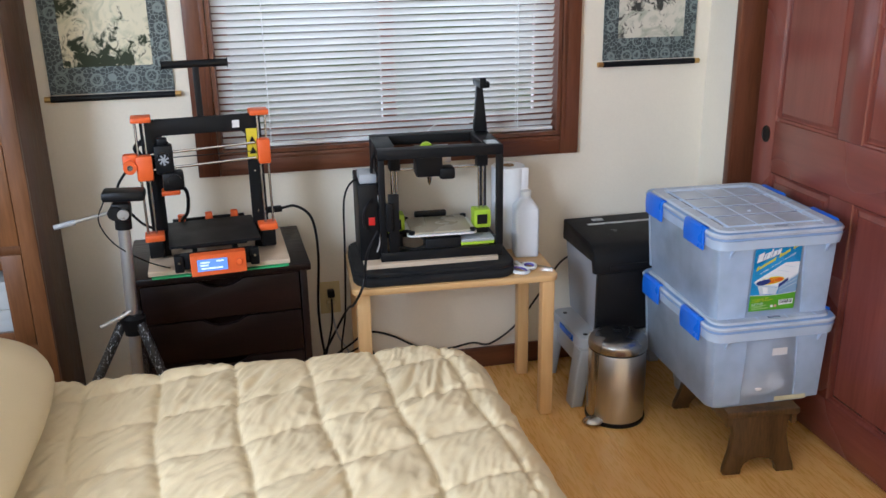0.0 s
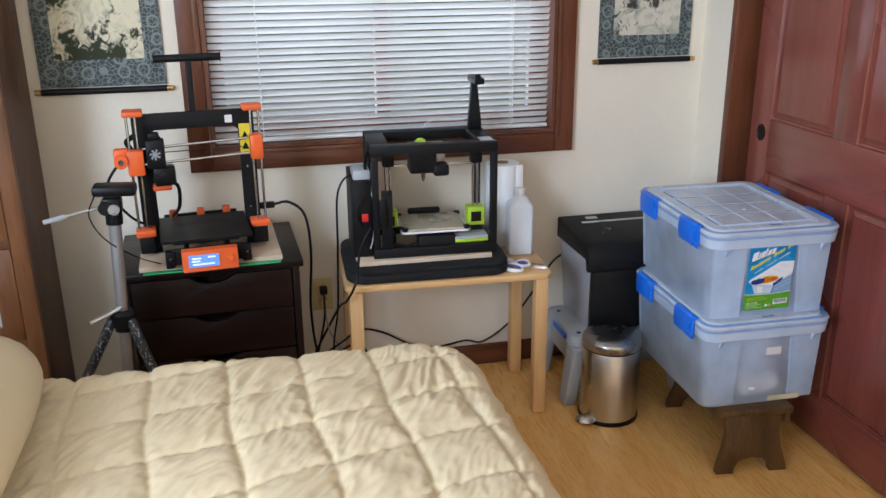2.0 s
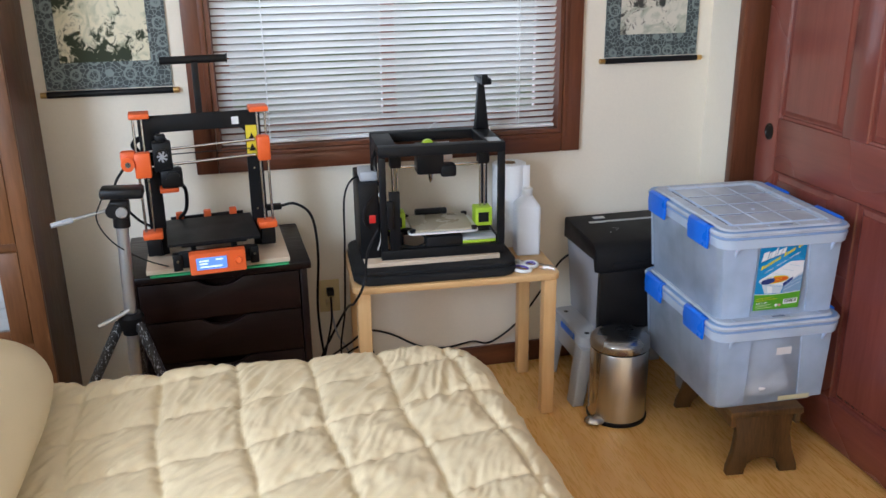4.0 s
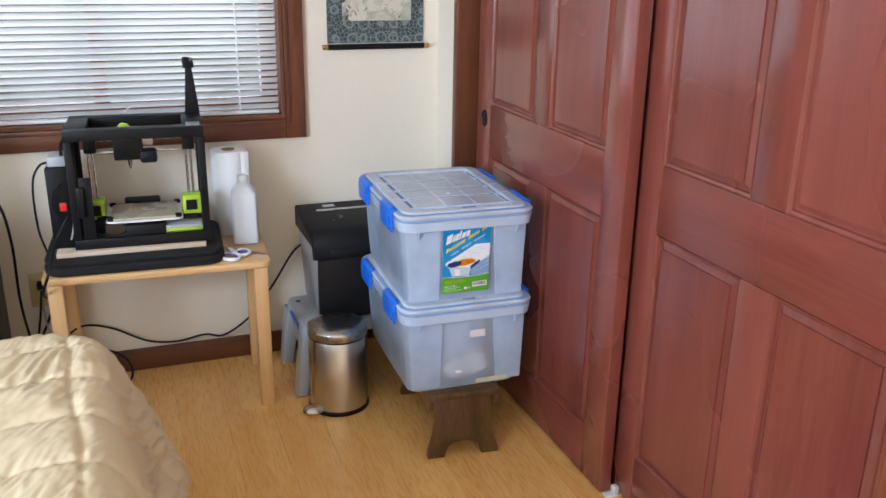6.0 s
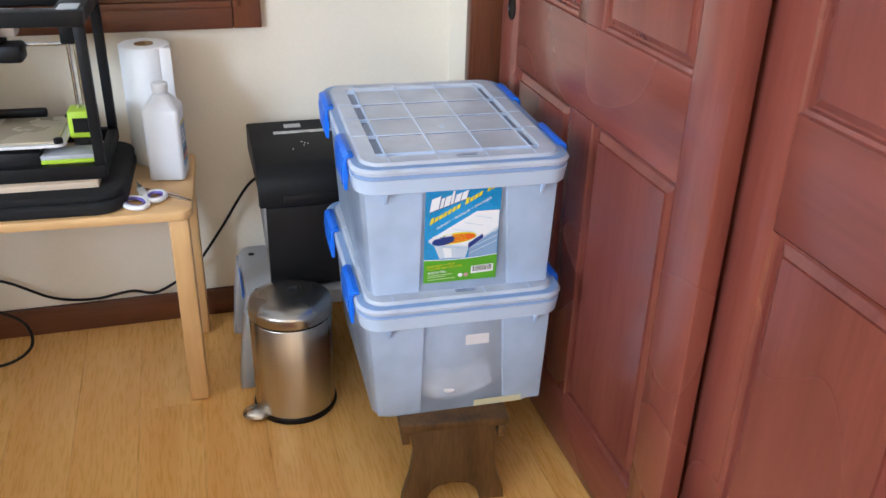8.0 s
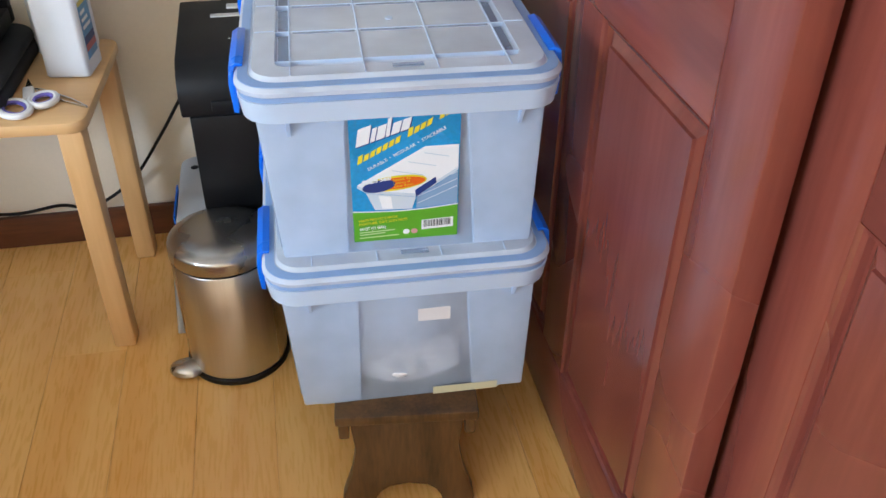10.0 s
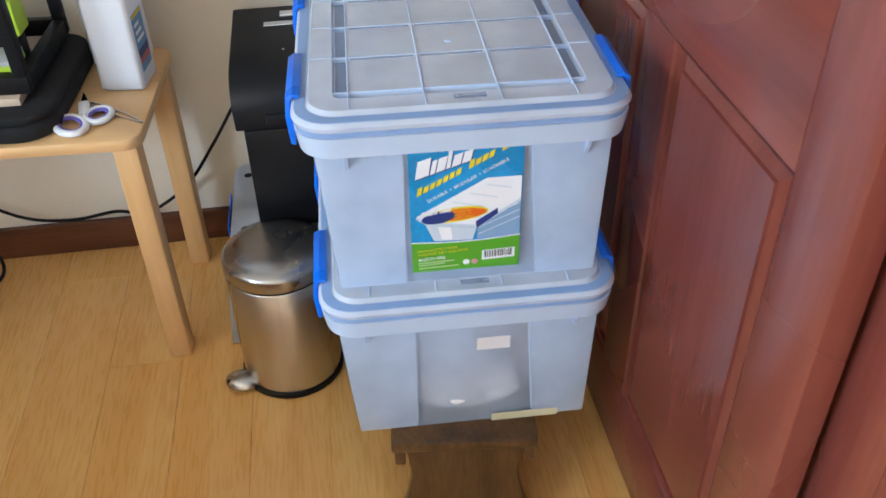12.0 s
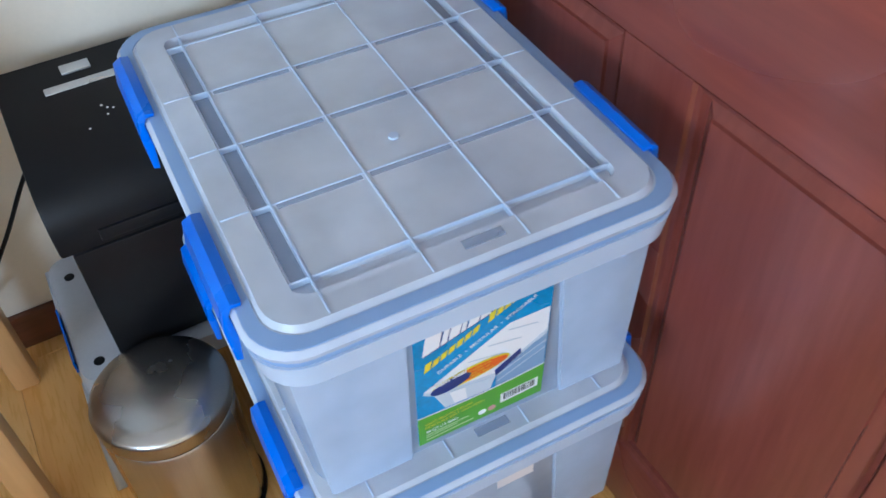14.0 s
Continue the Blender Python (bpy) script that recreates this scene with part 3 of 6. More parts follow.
def storage_box(m, label, label_on):
    ob = thing("storage_box", m, label, "storage box", "stacked boxes")
    # tub: a thin shell, wider towards its rim; origin at its front left bottom corner of the lid's outline
    h = 0.2265
    tub = bmesh.new()
    rounded_loft(tub, [(0.042, LW - 0.042, 0.047, LD - 0.034, 0.03, 0.004), (0.034, LW - 0.034, 0.039, LD - 0.026, 0.034, 0.0), (0.030, LW - 0.030, 0.035, LD - 0.022, 0.034, 0.006),
                       (0.016, LW - 0.016, 0.024, LD - 0.010, 0.036, h)], cap_hi=False)
    body = part("tub", tub, M_BOX, ob, "milky clear plastic tub")
    # thick columns on the front and the rear, where the wall steps out
    for x0, x1 in ((0.022, 0.125), (LW - 0.118, LW - 0.022)):
        for y0, y1, s in ((0.0320, 0.0255, -1), (LD - 0.019, LD - 0.0125, 1)):
            bm = bmesh.new()
            lo = [(x0 + 0.014, y0, 0.012), (x1 - 0.004, y0, 0.012), (x1, y1, h - 0.004), (x0, y1, h - 0.004)]
            v = [bm.verts.new(p) for p in lo] + [bm.verts.new((x, y + s * 0.005, z)) for x, y, z in lo]
            for q in ((0, 1, 2, 3), (7, 6, 5, 4), (0, 4, 5, 1), (1, 5, 6, 2), (2, 6, 7, 3), (3, 7, 4, 0)):
                bm.faces.new([v[i] for i in q])
            bmesh.ops.bevel(bm, geom=bm.edges[:], offset=0.002, segments=2, affect="EDGES")
            part("wall_column", bm, M_BOX, body)
    # rim band under the lid, with little gussets
    rim = bmesh.new()
    rounded_loft(rim, [(0.015, LW - 0.015, 0.022, LD - 0.010, 0.036, h - 0.006), (0.006, LW - 0.006, 0.003, LD - 0.003, 0.04, h - 0.006), (0.002, LW - 0.002, 0.0, LD, 0.042, h + 0.020),
                       (0.010, LW - 0.010, 0.008, LD - 0.008, 0.036, h + 0.020)], cap_lo=False, cap_hi=False)
    part("rim", rim, M_RIB, ob)
    for x in (0.058, LW - 0.052):
        for y, s in ((0.004, 1), (LD - 0.004, -1)):
            bm = bmesh.new()
            tri = [(y, h - 0.004), (y + s * 0.024, h - 0.004), (y + s * 0.024, h - 0.036), (y + s * 0.018, h - 0.034)]
            prism(bm, tri, x - 0.0022, x + 0.0022, "x")
            part("gusset", bm, M_RIB, body)
    seal = bmesh.new()
    rounded_loft(seal, [(0.004, LW - 0.004, 0.002, LD - 0.002, 0.041, h + 0.0205), (0.003, LW - 0.003, 0.001, LD - 0.001, 0.041, h + 0.027), (0.014, LW - 0.014, 0.012, LD - 0.012, 0.034, h + 0.027),
                        (0.014, LW - 0.014, 0.012, LD - 0.012, 0.034, h + 0.0205)], cap_lo=False, cap_hi=False)
    part("foam_seal", seal, M_RIM, ob, "blue foam seal")
    # lid: skirt, sunk channel, raised plate
    lid = bmesh.new()
    z = h + 0.028
    rounded_loft(lid, [(0.002, LW - 0.002, 0.0, LD, 0.042, z), (0.000, LW, -0.002, LD + 0.002, 0.044, z + 0.006), (0.004, LW - 0.004, 0.002, LD - 0.002, 0.042, z + 0.0105),
                       (0.018, LW - 0.018, 0.016, LD - 0.016, 0.034, z + 0.0115), (0.021, LW - 0.021, 0.020, LD - 0.020, 0.032, z + 0.017),
                       (0.048, LW - 0.048, 0.046, LD - 0.046, 0.014, z + 0.0175), (0.050, LW - 0.050, 0.048, LD - 0.048, 0.012, z + 0.0095),
                       (0.064, LW - 0.064, 0.062, LD - 0.062, 0.010, z + 0.0095), (0.066, LW - 0.066, 0.064, LD - 0.064, 0.010, z + 0.0155)], cap_lo=False)
    band = bmesh.new()
    rounded_loft(band, [(0.0045, LW - 0.0045, 0.0025, LD - 0.0025, 0.0415, z + 0.0108), (0.0045, LW - 0.0045, 0.0025, LD - 0.0025, 0.0415, z + 0.0118), (0.0165, LW - 0.0165, 0.0145, LD - 0.0145, 0.0345, z + 0.0125),
                        (0.0165, LW - 0.0165, 0.0145, LD - 0.0145, 0.0345, z + 0.0116)], cap_lo=False, cap_hi=False)
    part("lid_rim", band, M_RIM, ob, "clear rim with the blue seal showing through")
    lidob = part("lid", lid, M_LIDP, ob, "milky clear plastic lid")
    zt = z + 0.0155
    # raised lattice of ribs over the plate and across the channel
    for i in range(4):
        x = 0.066 + (LW - 0.132) * i / 3
        part("lid_rib", B(x - 0.0011, x + 0.0011, 0.048, LD - 0.048, z + 0.010, zt + 0.0013, bev=0.0006, seg=1), M_RIB, lidob)
        for y in (0.0215, LD - 0.0465):
            part("lid_rib", B(x - 0.0009, x + 0.0009, y, y + 0.025, z + 0.0165, z + 0.0184, bev=0.0005, seg=1), M_RIB, lidob)
    for i in range(5):
        y = 0.064 + (LD - 0.128) * i / 4
        part("lid_rib", B(0.048, LW - 0.048, y - 0.0010, y + 0.0010, z + 0.010, zt + 0.0012, bev=0.0006, seg=1), M_RIB, lidob)
    for i in range(1, 4):
        y = 0.064 + (LD - 0.128) * i / 4
        for x in (0.0225, LW - 0.0475):
            part("lid_rib", B(x, x + 0.025, y - 0.0010, y + 0.0010, z + 0.0165, z + 0.0184, bev=0.0005, seg=1), M_RIB, lidob)
    # clear strips: down both sides of the plate and beside the cross ribs
    for x0 in (0.0515, LW - 0.0645):
        part("lid_strip", B(x0, x0 + 0.013, 0.066, LD - 0.066, z + 0.0097, z + 0.0106), M_SLOT, lidob)
    for i in range(1, 4):
        y = 0.064 + (LD - 0.128) * i / 4
        for k in range(3):
            x0 = 0.070 + (LW - 0.132) * k / 3
            part("lid_slot", B(x0, x0 + (LW - 0.132) / 3 - 0.008, y - 0.0075, y - 0.0018, zt - 0.0002, zt + 0.0006), M_SLOT, lidob)
    # four latches
    for y0, y1 in ((0.064, 0.178), (LD - 0.166, LD - 0.054)):
        for s in (0, 1):
            out = [(0.011, z + 0.0165), (0.002, z + 0.0180), (-0.006, z + 0.013), (-0.0085, z - 0.010), (-0.006, z - 0.046), (0.0, z - 0.048), (0.0015, z - 0.020), (-0.001, z + 0.006), (0.002, z + 0.0128), (0.010, z + 0.0128)]
            if s:
                out = [(LW - a, b) for a, b in out]
            bm = prism(bmesh.new(), out, y0, y1, "y", bev=0.0012)
            part("latch", bm, M_BLUE, ob, "bright blue snap latch")
    part("moulding_nub", C((LW / 2, LD / 2 - 0.06, zt - 0.001), (LW / 2, LD / 2 - 0.06, zt + 0.002), 0.005, n=16), M_RIB, lidob)
    return ob


M_RIM = frosted("blue_tinted_rim", (0.42, 0.60, 0.88), 0.12)
M_SLOT = frosted("clear_lid_strip", (0.52, 0.58, 0.68), 0.60, 0.15)
H_BOX = 0.2635
Z_BOX = 0.203
top_box = storage_box(pose(1.502, 2.275, Z_BOX + H_BOX, 0, 0, -2.5), "milky clear plastic storage box with blue latches and a printed label", True)
low_box = storage_box(pose(1.506, 2.264, Z_BOX, 0, 0, -2.0), "milky clear plastic storage box with blue latches, holding a spool", False)

# ---------- wooden stool under the boxes ----------
st = thing("wooden_stool", pose(1.690, 2.252, 0, 0, 0, -6.5), "old dark oak footstool under the storage boxes", "stool")
part("seat", B(-0.108, 0.108, 0.004, 0.46, 0.183, 0.2025, bev=0.004), M_STOOL, st)
for y in (0.0, 0.395):
    half = [(0.106, 0.0), (0.104, 0.02), (0.088, 0.07), (0.080, 0.12), (0.088, 0.182)]
    foot = [(0.055, 0.0), (0.053, 0.016), (0.044, 0.032), (0.030, 0.042), (0.0, 0.047)]
    outline = half + [(-a, b) for a, b in reversed(half)] + [(-a, b) for a, b in foot] + [(a, b) for a, b in reversed(foot[:-1])]
    bm = prism(bmesh.new(), outline, y, y + 0.024, "y", bev=0.002)
    lean = 0.022 if y == 0 else -0.022
    for v in bm.verts:
        v.co.y += lean * v.co.z / 0.19
    part("leg", bm, M_STOOL, st)
for x in (-0.104, 0.088):
    part("apron", B(x, x + 0.016, 0.010, 0.44, 0.150, 0.1825, bev=0.003), M_STOOL, st)

# ---------- steel pedal bin ----------
can = thing("pedal_bin", pose(1.425, 2.676, 0, 0, 0, -10), "small brushed steel pedal bin with a domed lid", "waste bin")
part("foot_ring", lathe(bmesh.new(), [(0.0955, 0.0), (0.0965, 0.003), (0.0965, 0.011), (0.094, 0.014)]), M_BLACK, can, "black plastic foot ring")
part("body", lathe(bmesh.new(), [(0.091, 0.012), (0.0925, 0.0135), (0.0925, 0.243), (0.091, 0.245)], n=64), M_BRUSHED, can)
part("collar", lathe(bmesh.new(), [(0.0905, 0.2445), (0.0905, 0.2505)], n=48), M_BLACK, can)
part("lid", lathe(bmesh.new(), [(0.0915, 0.2500), (0.094, 0.2515), (0.094, 0.272), (0.0925, 0.2765), (0.087, 0.281), (0.07, 0.286), (0.04, 0.2895), (0.004, 0.2905)], n=64), M_LIDSTEEL, can, "scuffed steel lid")
ped = lathe(bmesh.new(), [(0.034, 0.0), (0.036, 0.003), (0.033, 0.010), (0.022, 0.016), (0.006, 0.018)], n=28)
bmesh.ops.transform(ped, matrix=Matrix.Translation((-0.086, -0.062, 0.010)) @ Matrix.Diagonal((0.92, 0.72, 1, 1)) @ pose(0, 0, 0, 0, 0, 0), verts=ped.verts[:])
part("pedal", ped, M_BRUSHED, can, "steel pedal")
part("pedal_arm", B(-0.09, -0.05, -0.07, -0.04, 0.006, 0.018, bev=0.002), M_BLACK, can)

# ---------- grey step stool and paper shredder ----------
gs = thing("step_stool", pose(1.334, 2.745, 0), "light grey plastic step stool with the shredder on it", "step stool")
bm = bmesh.new()
rounded_loft(bm, [(-0.004, 0.384, 0.016, 0.304, 0.03, 0.205), (0.002, 0.378, 0.022, 0.298, 0.03, 0.236), (0.010, 0.370, 0.030, 0.290, 0.028, 0.240)])
part("top", bm, M_GREY, gs)
for x0, x1, s in ((-0.03, 0.045, 1), (0.335, 0.41, -1)):
    for y0 in (0.0, 0.255):
        bm = bmesh.new()
        xo = x0 if s > 0 else x1
        o = [(xo, 0), (xo + s * 0.038, 0), (xo + s * 0.056, 0.11), (xo + s * 0.082, 0.205), (xo + s * 0.024, 0.206), (xo + s * 0.012, 0.12)]
        prism(bm, o, y0, y0 + 0.065, "y", bev=0.008, seg=3)
        part("leg", bm, M_GREY, gs)
part("side_apron", B(0.006, 0.012, 0.066, 0.254, 0.13, 0.204, bev=0.002), M_GREY, gs)
for y in (0.055, 0.245):
    part("rubber_dot", lathe(bmesh.new(), [(0.008, 0.2385), (0.008, 0.2408), (0.005, 0.2415)], (0.030, y), n=16), M_BLACK, gs)
part("paper_label", B(-0.0062, -0.0035, 0.08, 0.20, 0.208, 0.228), M_BLUE, gs, "blue paper label")

sh = thing("paper_shredder", pose(1.385, 2.785, 0.2405) @ Matrix.Diagonal((1, 1, 0.95, 1)), "black paper shredder head on a dark grey bin", "paper shredder")
bm = bmesh.new()
rounded_loft(bm, [(0.020, 0.320, 0.020, 0.275, 0.014, 0.0), (0.004, 0.336, 0.006, 0.290, 0.016, 0.262)])
part("bin", bm, M_SHRED, sh, "dark grey bin")
part("front_panel", B(0.010, 0.330, -0.002, 0.0195, 0.008, 0.224, bev=0.003), M_BLACK, sh, "black front panel")
prof = [(0.292, 0.262), (0.292, 0.330), (0.285, 0.337), (0.045, 0.322), (0.012, 0.305), (-0.004, 0.268), (0.002, 0.225), (0.02, 0.222), (0.03, 0.262)]
part("head", prism(bmesh.new(), [(a, b) for a, b in prof], -0.004, 0.342, "x", bev=0.004), M_SATIN, sh, "black cutter head")
part("feed_slot", B(0.055, 0.29, 0.205, 0.222, 0.3305, 0.3335, bev=0.001), M_ALU, sh, "silver feed slot trim")
part("switch", B(0.085, 0.125, 0.240, 0.262, 0.3332, 0.3375, bev=0.001), M_ALU, sh)
part("window_slot", B(0.05, 0.24, -0.0065, 0.001, 0.236, 0.256, bev=0.002), M_BLACK, sh)
for i, (x, y) in enumerate(((0.115, 0.15), (0.121, 0.142), (0.118, 0.128), (0.128, 0.138), (0.09, 0.11))):
    zz = 0.322 + (y - 0.045) * 0.0625
    part("indicator", C((x, y, zz - 0.001), (x, y, zz + 0.0008), 0.0016, n=8), M_WHITE, sh)

# ---------- small birch table ----------
tb = thing("side_table", pose(0.592, 2.748, 0, 0, 0, -3.0), "small pale birch table with square legs", "table")
TZ = 0.495
part("tabletop", prism(bmesh.new(), rounded(0, 0.645, 0, 0.365, 0.03), TZ - 0.022, TZ, "z", bev=0.005), M_BIRCH, tb)
for x in (0.012, 0.593):
    for y in (0.012, 0.310):
        part("leg", B(x, x + 0.042, y, y + 0.042, 0, TZ - 0.0225, bev=0.006), M_BIRCH_Z, tb)

# ---------- dresser ----------
dr = thing("dresser", pose(-0.030, 2.730, 0, 0, 0, 2), "dark espresso wooden dresser with cut-out drawer pulls", "dresser")
DW, DD, DH = 0.492, 0.375, 0.60
part("top", B(-0.012, DW + 0.012, -0.012, DD + 0.005, DH - 0.022, DH, bev=0.004), M_ESPRESSO, dr)
for x in (0, DW - 0.02):
    part("side_panel", B(x, x + 0.02, 0.0, DD, 0.0, DH - 0.0225, bev=0.002), M_ESPRESSO, dr)
part("back_panel", B(0.0205, DW - 0.0205, DD - 0.008, DD, 0.02, DH - 0.023), M_ESPRESSO, dr)
part("plinth", B(0.0205, DW - 0.0205, 0.02, 0.035, 0.0, 0.06), M_ESPRESSO, dr)
zs = [0.065, 0.195, 0.325, 0.455, 0.574]
for z0, z1 in zip(zs, zs[1:]):
    c = DW / 2
    front = [(0.024, z0 + 0.002), (DW - 0.024, z0 + 0.002), (DW - 0.024, z1 - 0.003), (c + 0.065, z1 - 0.003)]
    front += [(c + 0.055 - 0.055 * (1 - math.cos(radians(a))) - 0.0, z1 - 0.003 - 0.022 * math.sin(radians(a))) for a in (25, 50, 75, 90)]
    front += [(2 * c - x, z) for x, z in reversed(front[3:])] + [(0.024, z1 - 0.003)]
    part("drawer_front", prism(bmesh.new(), front, 0.001, 0.019, "y", bev=0.002), M_ESPRESSO, dr)
    part("drawer_back_shadow", B(0.024, DW - 0.024, 0.06, 0.07, z0, z1 - 0.02), M_ESPRESSO, dr)

# ---------- bed ----------
bed = thing("bed", pose(-1.66, 0.70, 0), "bed with a cream quilted comforter hanging over its foot", "bed")
BL, BW, BZ = 2.445, 1.39, 0.612       # to the foot, across, and the height of the quilt
part("mattress", B(0.02, BL - 0.06, 0.05, BW - 0.05, 0.36, BZ - 0.03, bev=0.05, seg=4), M_WHITE, bed)
part("box_spring", B(0.03, BL - 0.08, 0.06, BW - 0.06, 0.16, 0.358, bev=0.02), M_WHITE, bed)
for x in (0.1, BL - 0.2):
    for y in (0.12, BW - 0.18):
        part("leg", B(x, x + 0.05, y, y + 0.05, 0, 0.1595), M_STOOL, bed)
part("headboard", B(-0.05, 0.0, 0.0, BW, 0, 1.05, bev=0.01), M_OAK, bed)


def quilt_height(u, v):
    """Relief of the quilt: puffs between wavy lines of stitching, with puckers."""
    a = (u - 1.785 + 0.04 * (v - 1.05) + 0.008 * math.sin(6.0 * v + 0.6) + 0.004 * math.sin(19 * v)) / 0.149
    b = (v - 0.943 - 0.2 * (u - 2.239) + 0.010 * math.sin(7.0 * u + 1.0) + 0.004 * math.sin(23 * u + 2)) / 0.152
    da, db = abs(a - round(a)) * 0.149, abs(b - round(b)) * 0.152
    d = min(da, db)
    puff = 0.0080 * (1 - math.exp(-da / 0.008)) + 0.0052 * (1 - math.exp(-db / 0.008)) + 0.006 * (1 - math.exp(-d / 0.035))
    bend = noise.noise(Vector((u * 4, v * 4, 0.3)))
    # creases run slantwise over the cloth, sharp on top and wide between
    q, r = (u - 0.62 * v) * 30 + 2.6 * bend, (0.62 * u + v) * 6.0
    mask = 0.2 + 0.8 * max(0.0, min(1.0, 0.55 + 1.7 * noise.noise(Vector((u * 3.6, v * 3.6, 6.6)))))
    ridge = 1 - abs(noise.noise(Vector((q, r, 4.2)))) * 2.2
    folds = 0.0085 * mask * ridge + 0.0032 * (1 - 2.2 * abs(noise.noise(Vector((q * 1.9, r * 2.2, 9.1)))))
    pinch = 0.0034 * math.exp(-d / 0.022) * noise.noise(Vector((u * 60, v * 60, 1.7)))
    return puff + folds + pinch + 0.008 * noise.noise(Vector((u * 2.4, v * 2.4, 0)))


quilt = bmesh.new()
NU, NV = 520, 420
U0, U1, V0, V1 = 0.55, BL + 0.31, -0.22, BW + 0.31
R, RC = 0.065, 0.15                 # round of the edge, and of the corner in plan
cols = []


def fold(s):
    """Length s of cloth past the core to (how far out, how far down)."""
    t = s - (RC - R)
    if t <= 0:
        return s, 0.0
    if t < R * math.pi / 2:
        return RC - R + R * math.sin(t / R), R * (1 - math.cos(t / R))
    return RC + 0.30 * (t - R * math.pi / 2), R + 0.95 * (t - R * math.pi / 2)


for i in range(NU + 1):
    u = U0 + (U1 - U0) * i / NU
    row = []
    for j in range(NV + 1):
        v = V0 + (V1 - V0) * j / NV
        cx, cy = min(u, BL - RC), min(max(v, RC), BW - RC)
        dx, dy = u - cx, v - cy
        s = (abs(dx) ** 3.2 + abs(dy) ** 3.2) ** (1 / 3.2)
        h = quilt_height(u, v)
        if s < 1e-6:
            row.append(quilt.verts.new((u, v, BZ + h)))
            continue
        d = math.hypot(dx, dy)
        out, drop = fold(s)
        side = min(1, drop / R)
        wave = 0.020 * math.sin(11 * v + 7 * u) * min(1, drop * 3.5)
        push = out * (d / s) ** 0.35 + h * side + wave
        row.append(quilt.verts.new((cx + dx / d * push, cy + dy / d * push, max(0.02, BZ + h * (1 - side) - drop))))
    cols.append(row)
for p, q in zip(cols, cols[1:]):
    for j in range(NV):
        quilt.faces.new((p[j], q[j], q[j + 1], p[j + 1]))
qo = part("comforter", quilt, M_QUILT, bed, "cream quilted cotton comforter, rumpled", angle=180)
sol = qo.modifiers.new("thickness", "SOLIDIFY")
sol.thickness, sol.offset = 0.012, -1

pil = bmesh.new()
bmesh.ops.create_uvsphere(pil, u_segments=64, v_segments=32, radius=1)
for v in pil.verts:
    x, y, z = v.co
    k = (abs(x) ** 3.5 + abs(y) ** 3.5) ** (1 / 3.5)
    rr = math.hypot(x, y)
    f = rr / k if k > 1e-6 else 1
    v.co = (x * f * 0.33, y * f * 0.42, z * 0.128 * (1 - 0.25 * rr ** 3) + 0.008 * noise.noise(Vector((x * 3, y * 3, z * 2))))
solid("pillow", pil, M_QUILT, "plump cream pillow at the head of the bed", "pillow", m=pose(-0.392, 1.72, 0.705, 0, 4, 0), angle=180)

# ---------- oak bookcase with glass doors ----------
M_GLASS = bpy.data.materials.new("window_glass")
M_GLASS.use_nodes = True
gn, gl = M_GLASS.node_tree.nodes, M_GLASS.node_tree.links
gt, gg, gx, gf = gn.new("ShaderNodeBsdfTransparent"), gn.new("ShaderNodeBsdfGlossy"), gn.new("ShaderNodeMixShader"), gn.new("ShaderNodeFresnel")
gg.inputs["Roughness"].default_value = 0.03
gl.new(gf.outputs[0], gx.inputs[0])
gl.new(gt.outputs[0], gx.inputs[1])
gl.new(gg.outputs[0], gx.inputs[2])
gl.new(gx.outputs[0], gn["Material Output"].inputs["Surface"])
BCX = -1.178
bc = thing("bookcase", pose(BCX, 2.805, 0), "oak sectional bookcase with framed glass doors", "bookcase")
CWD, CDP = 0.91, 0.318
# sides and back take the oak with shade in its colour
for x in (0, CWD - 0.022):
    part("side_panel", B(x, x + 0.022, 0.0225, CDP, 0, 1.95, bev=0.002), M_OAK_SHADE, bc)
part("face_stile", B(CWD - 0.045, CWD, 0, 0.022, 0, 1.95, bev=0.002), M_OAK, bc)
part("face_stile", B(0, 0.045, 0, 0.022, 0, 1.95, bev=0.002), M_OAK, bc)
part("back_panel", B(0.0225, CWD - 0.0225, CDP - 0.01, CDP, 0, 1.95), M_OAK_SHADE, bc)
SEC = [0.06, 0.392, 0.690, 0.995, 1.32, 1.65, 1.93]
for z in SEC:
    part("shelf", B(0.0455, CWD - 0.0455, 0.001, CDP - 0.0105, z - 0.0125, z + 0.0125, bev=0.001), M_OAK, bc)
for k, (z0, z1) in enumerate(zip(SEC, SEC[1:])):
    d = part("glass_door", B(0.0455, 0.10, -0.004, 0.016, z0 + 0.013, z1 - 0.013, bev=0.002), M_OAK, bc)
    part("door_stile", B(CWD - 0.10, CWD - 0.0455, -0.004, 0.016, z0 + 0.013, z1 - 0.013, bev=0.002), M_OAK, d)
    part("door_rail", B(0.1005, CWD - 0.1005, -0.0035, 0.0155, z0 + 0.013, z0 + 0.055, bev=0.002), M_OAK, d)
    part("door_rail", B(0.1005, CWD - 0.1005, -0.0035, 0.0155, z1 - 0.055, z1 - 0.013, bev=0.002), M_OAK, d)
    if k < 5:
        gm = part("pane", B(0.1005, CWD - 0.1005, 0.004, 0.008, z0 + 0.0555, z1 - 0.0555), M_GLASS, d, "clear glass pane")
        gm.visible_shadow = False

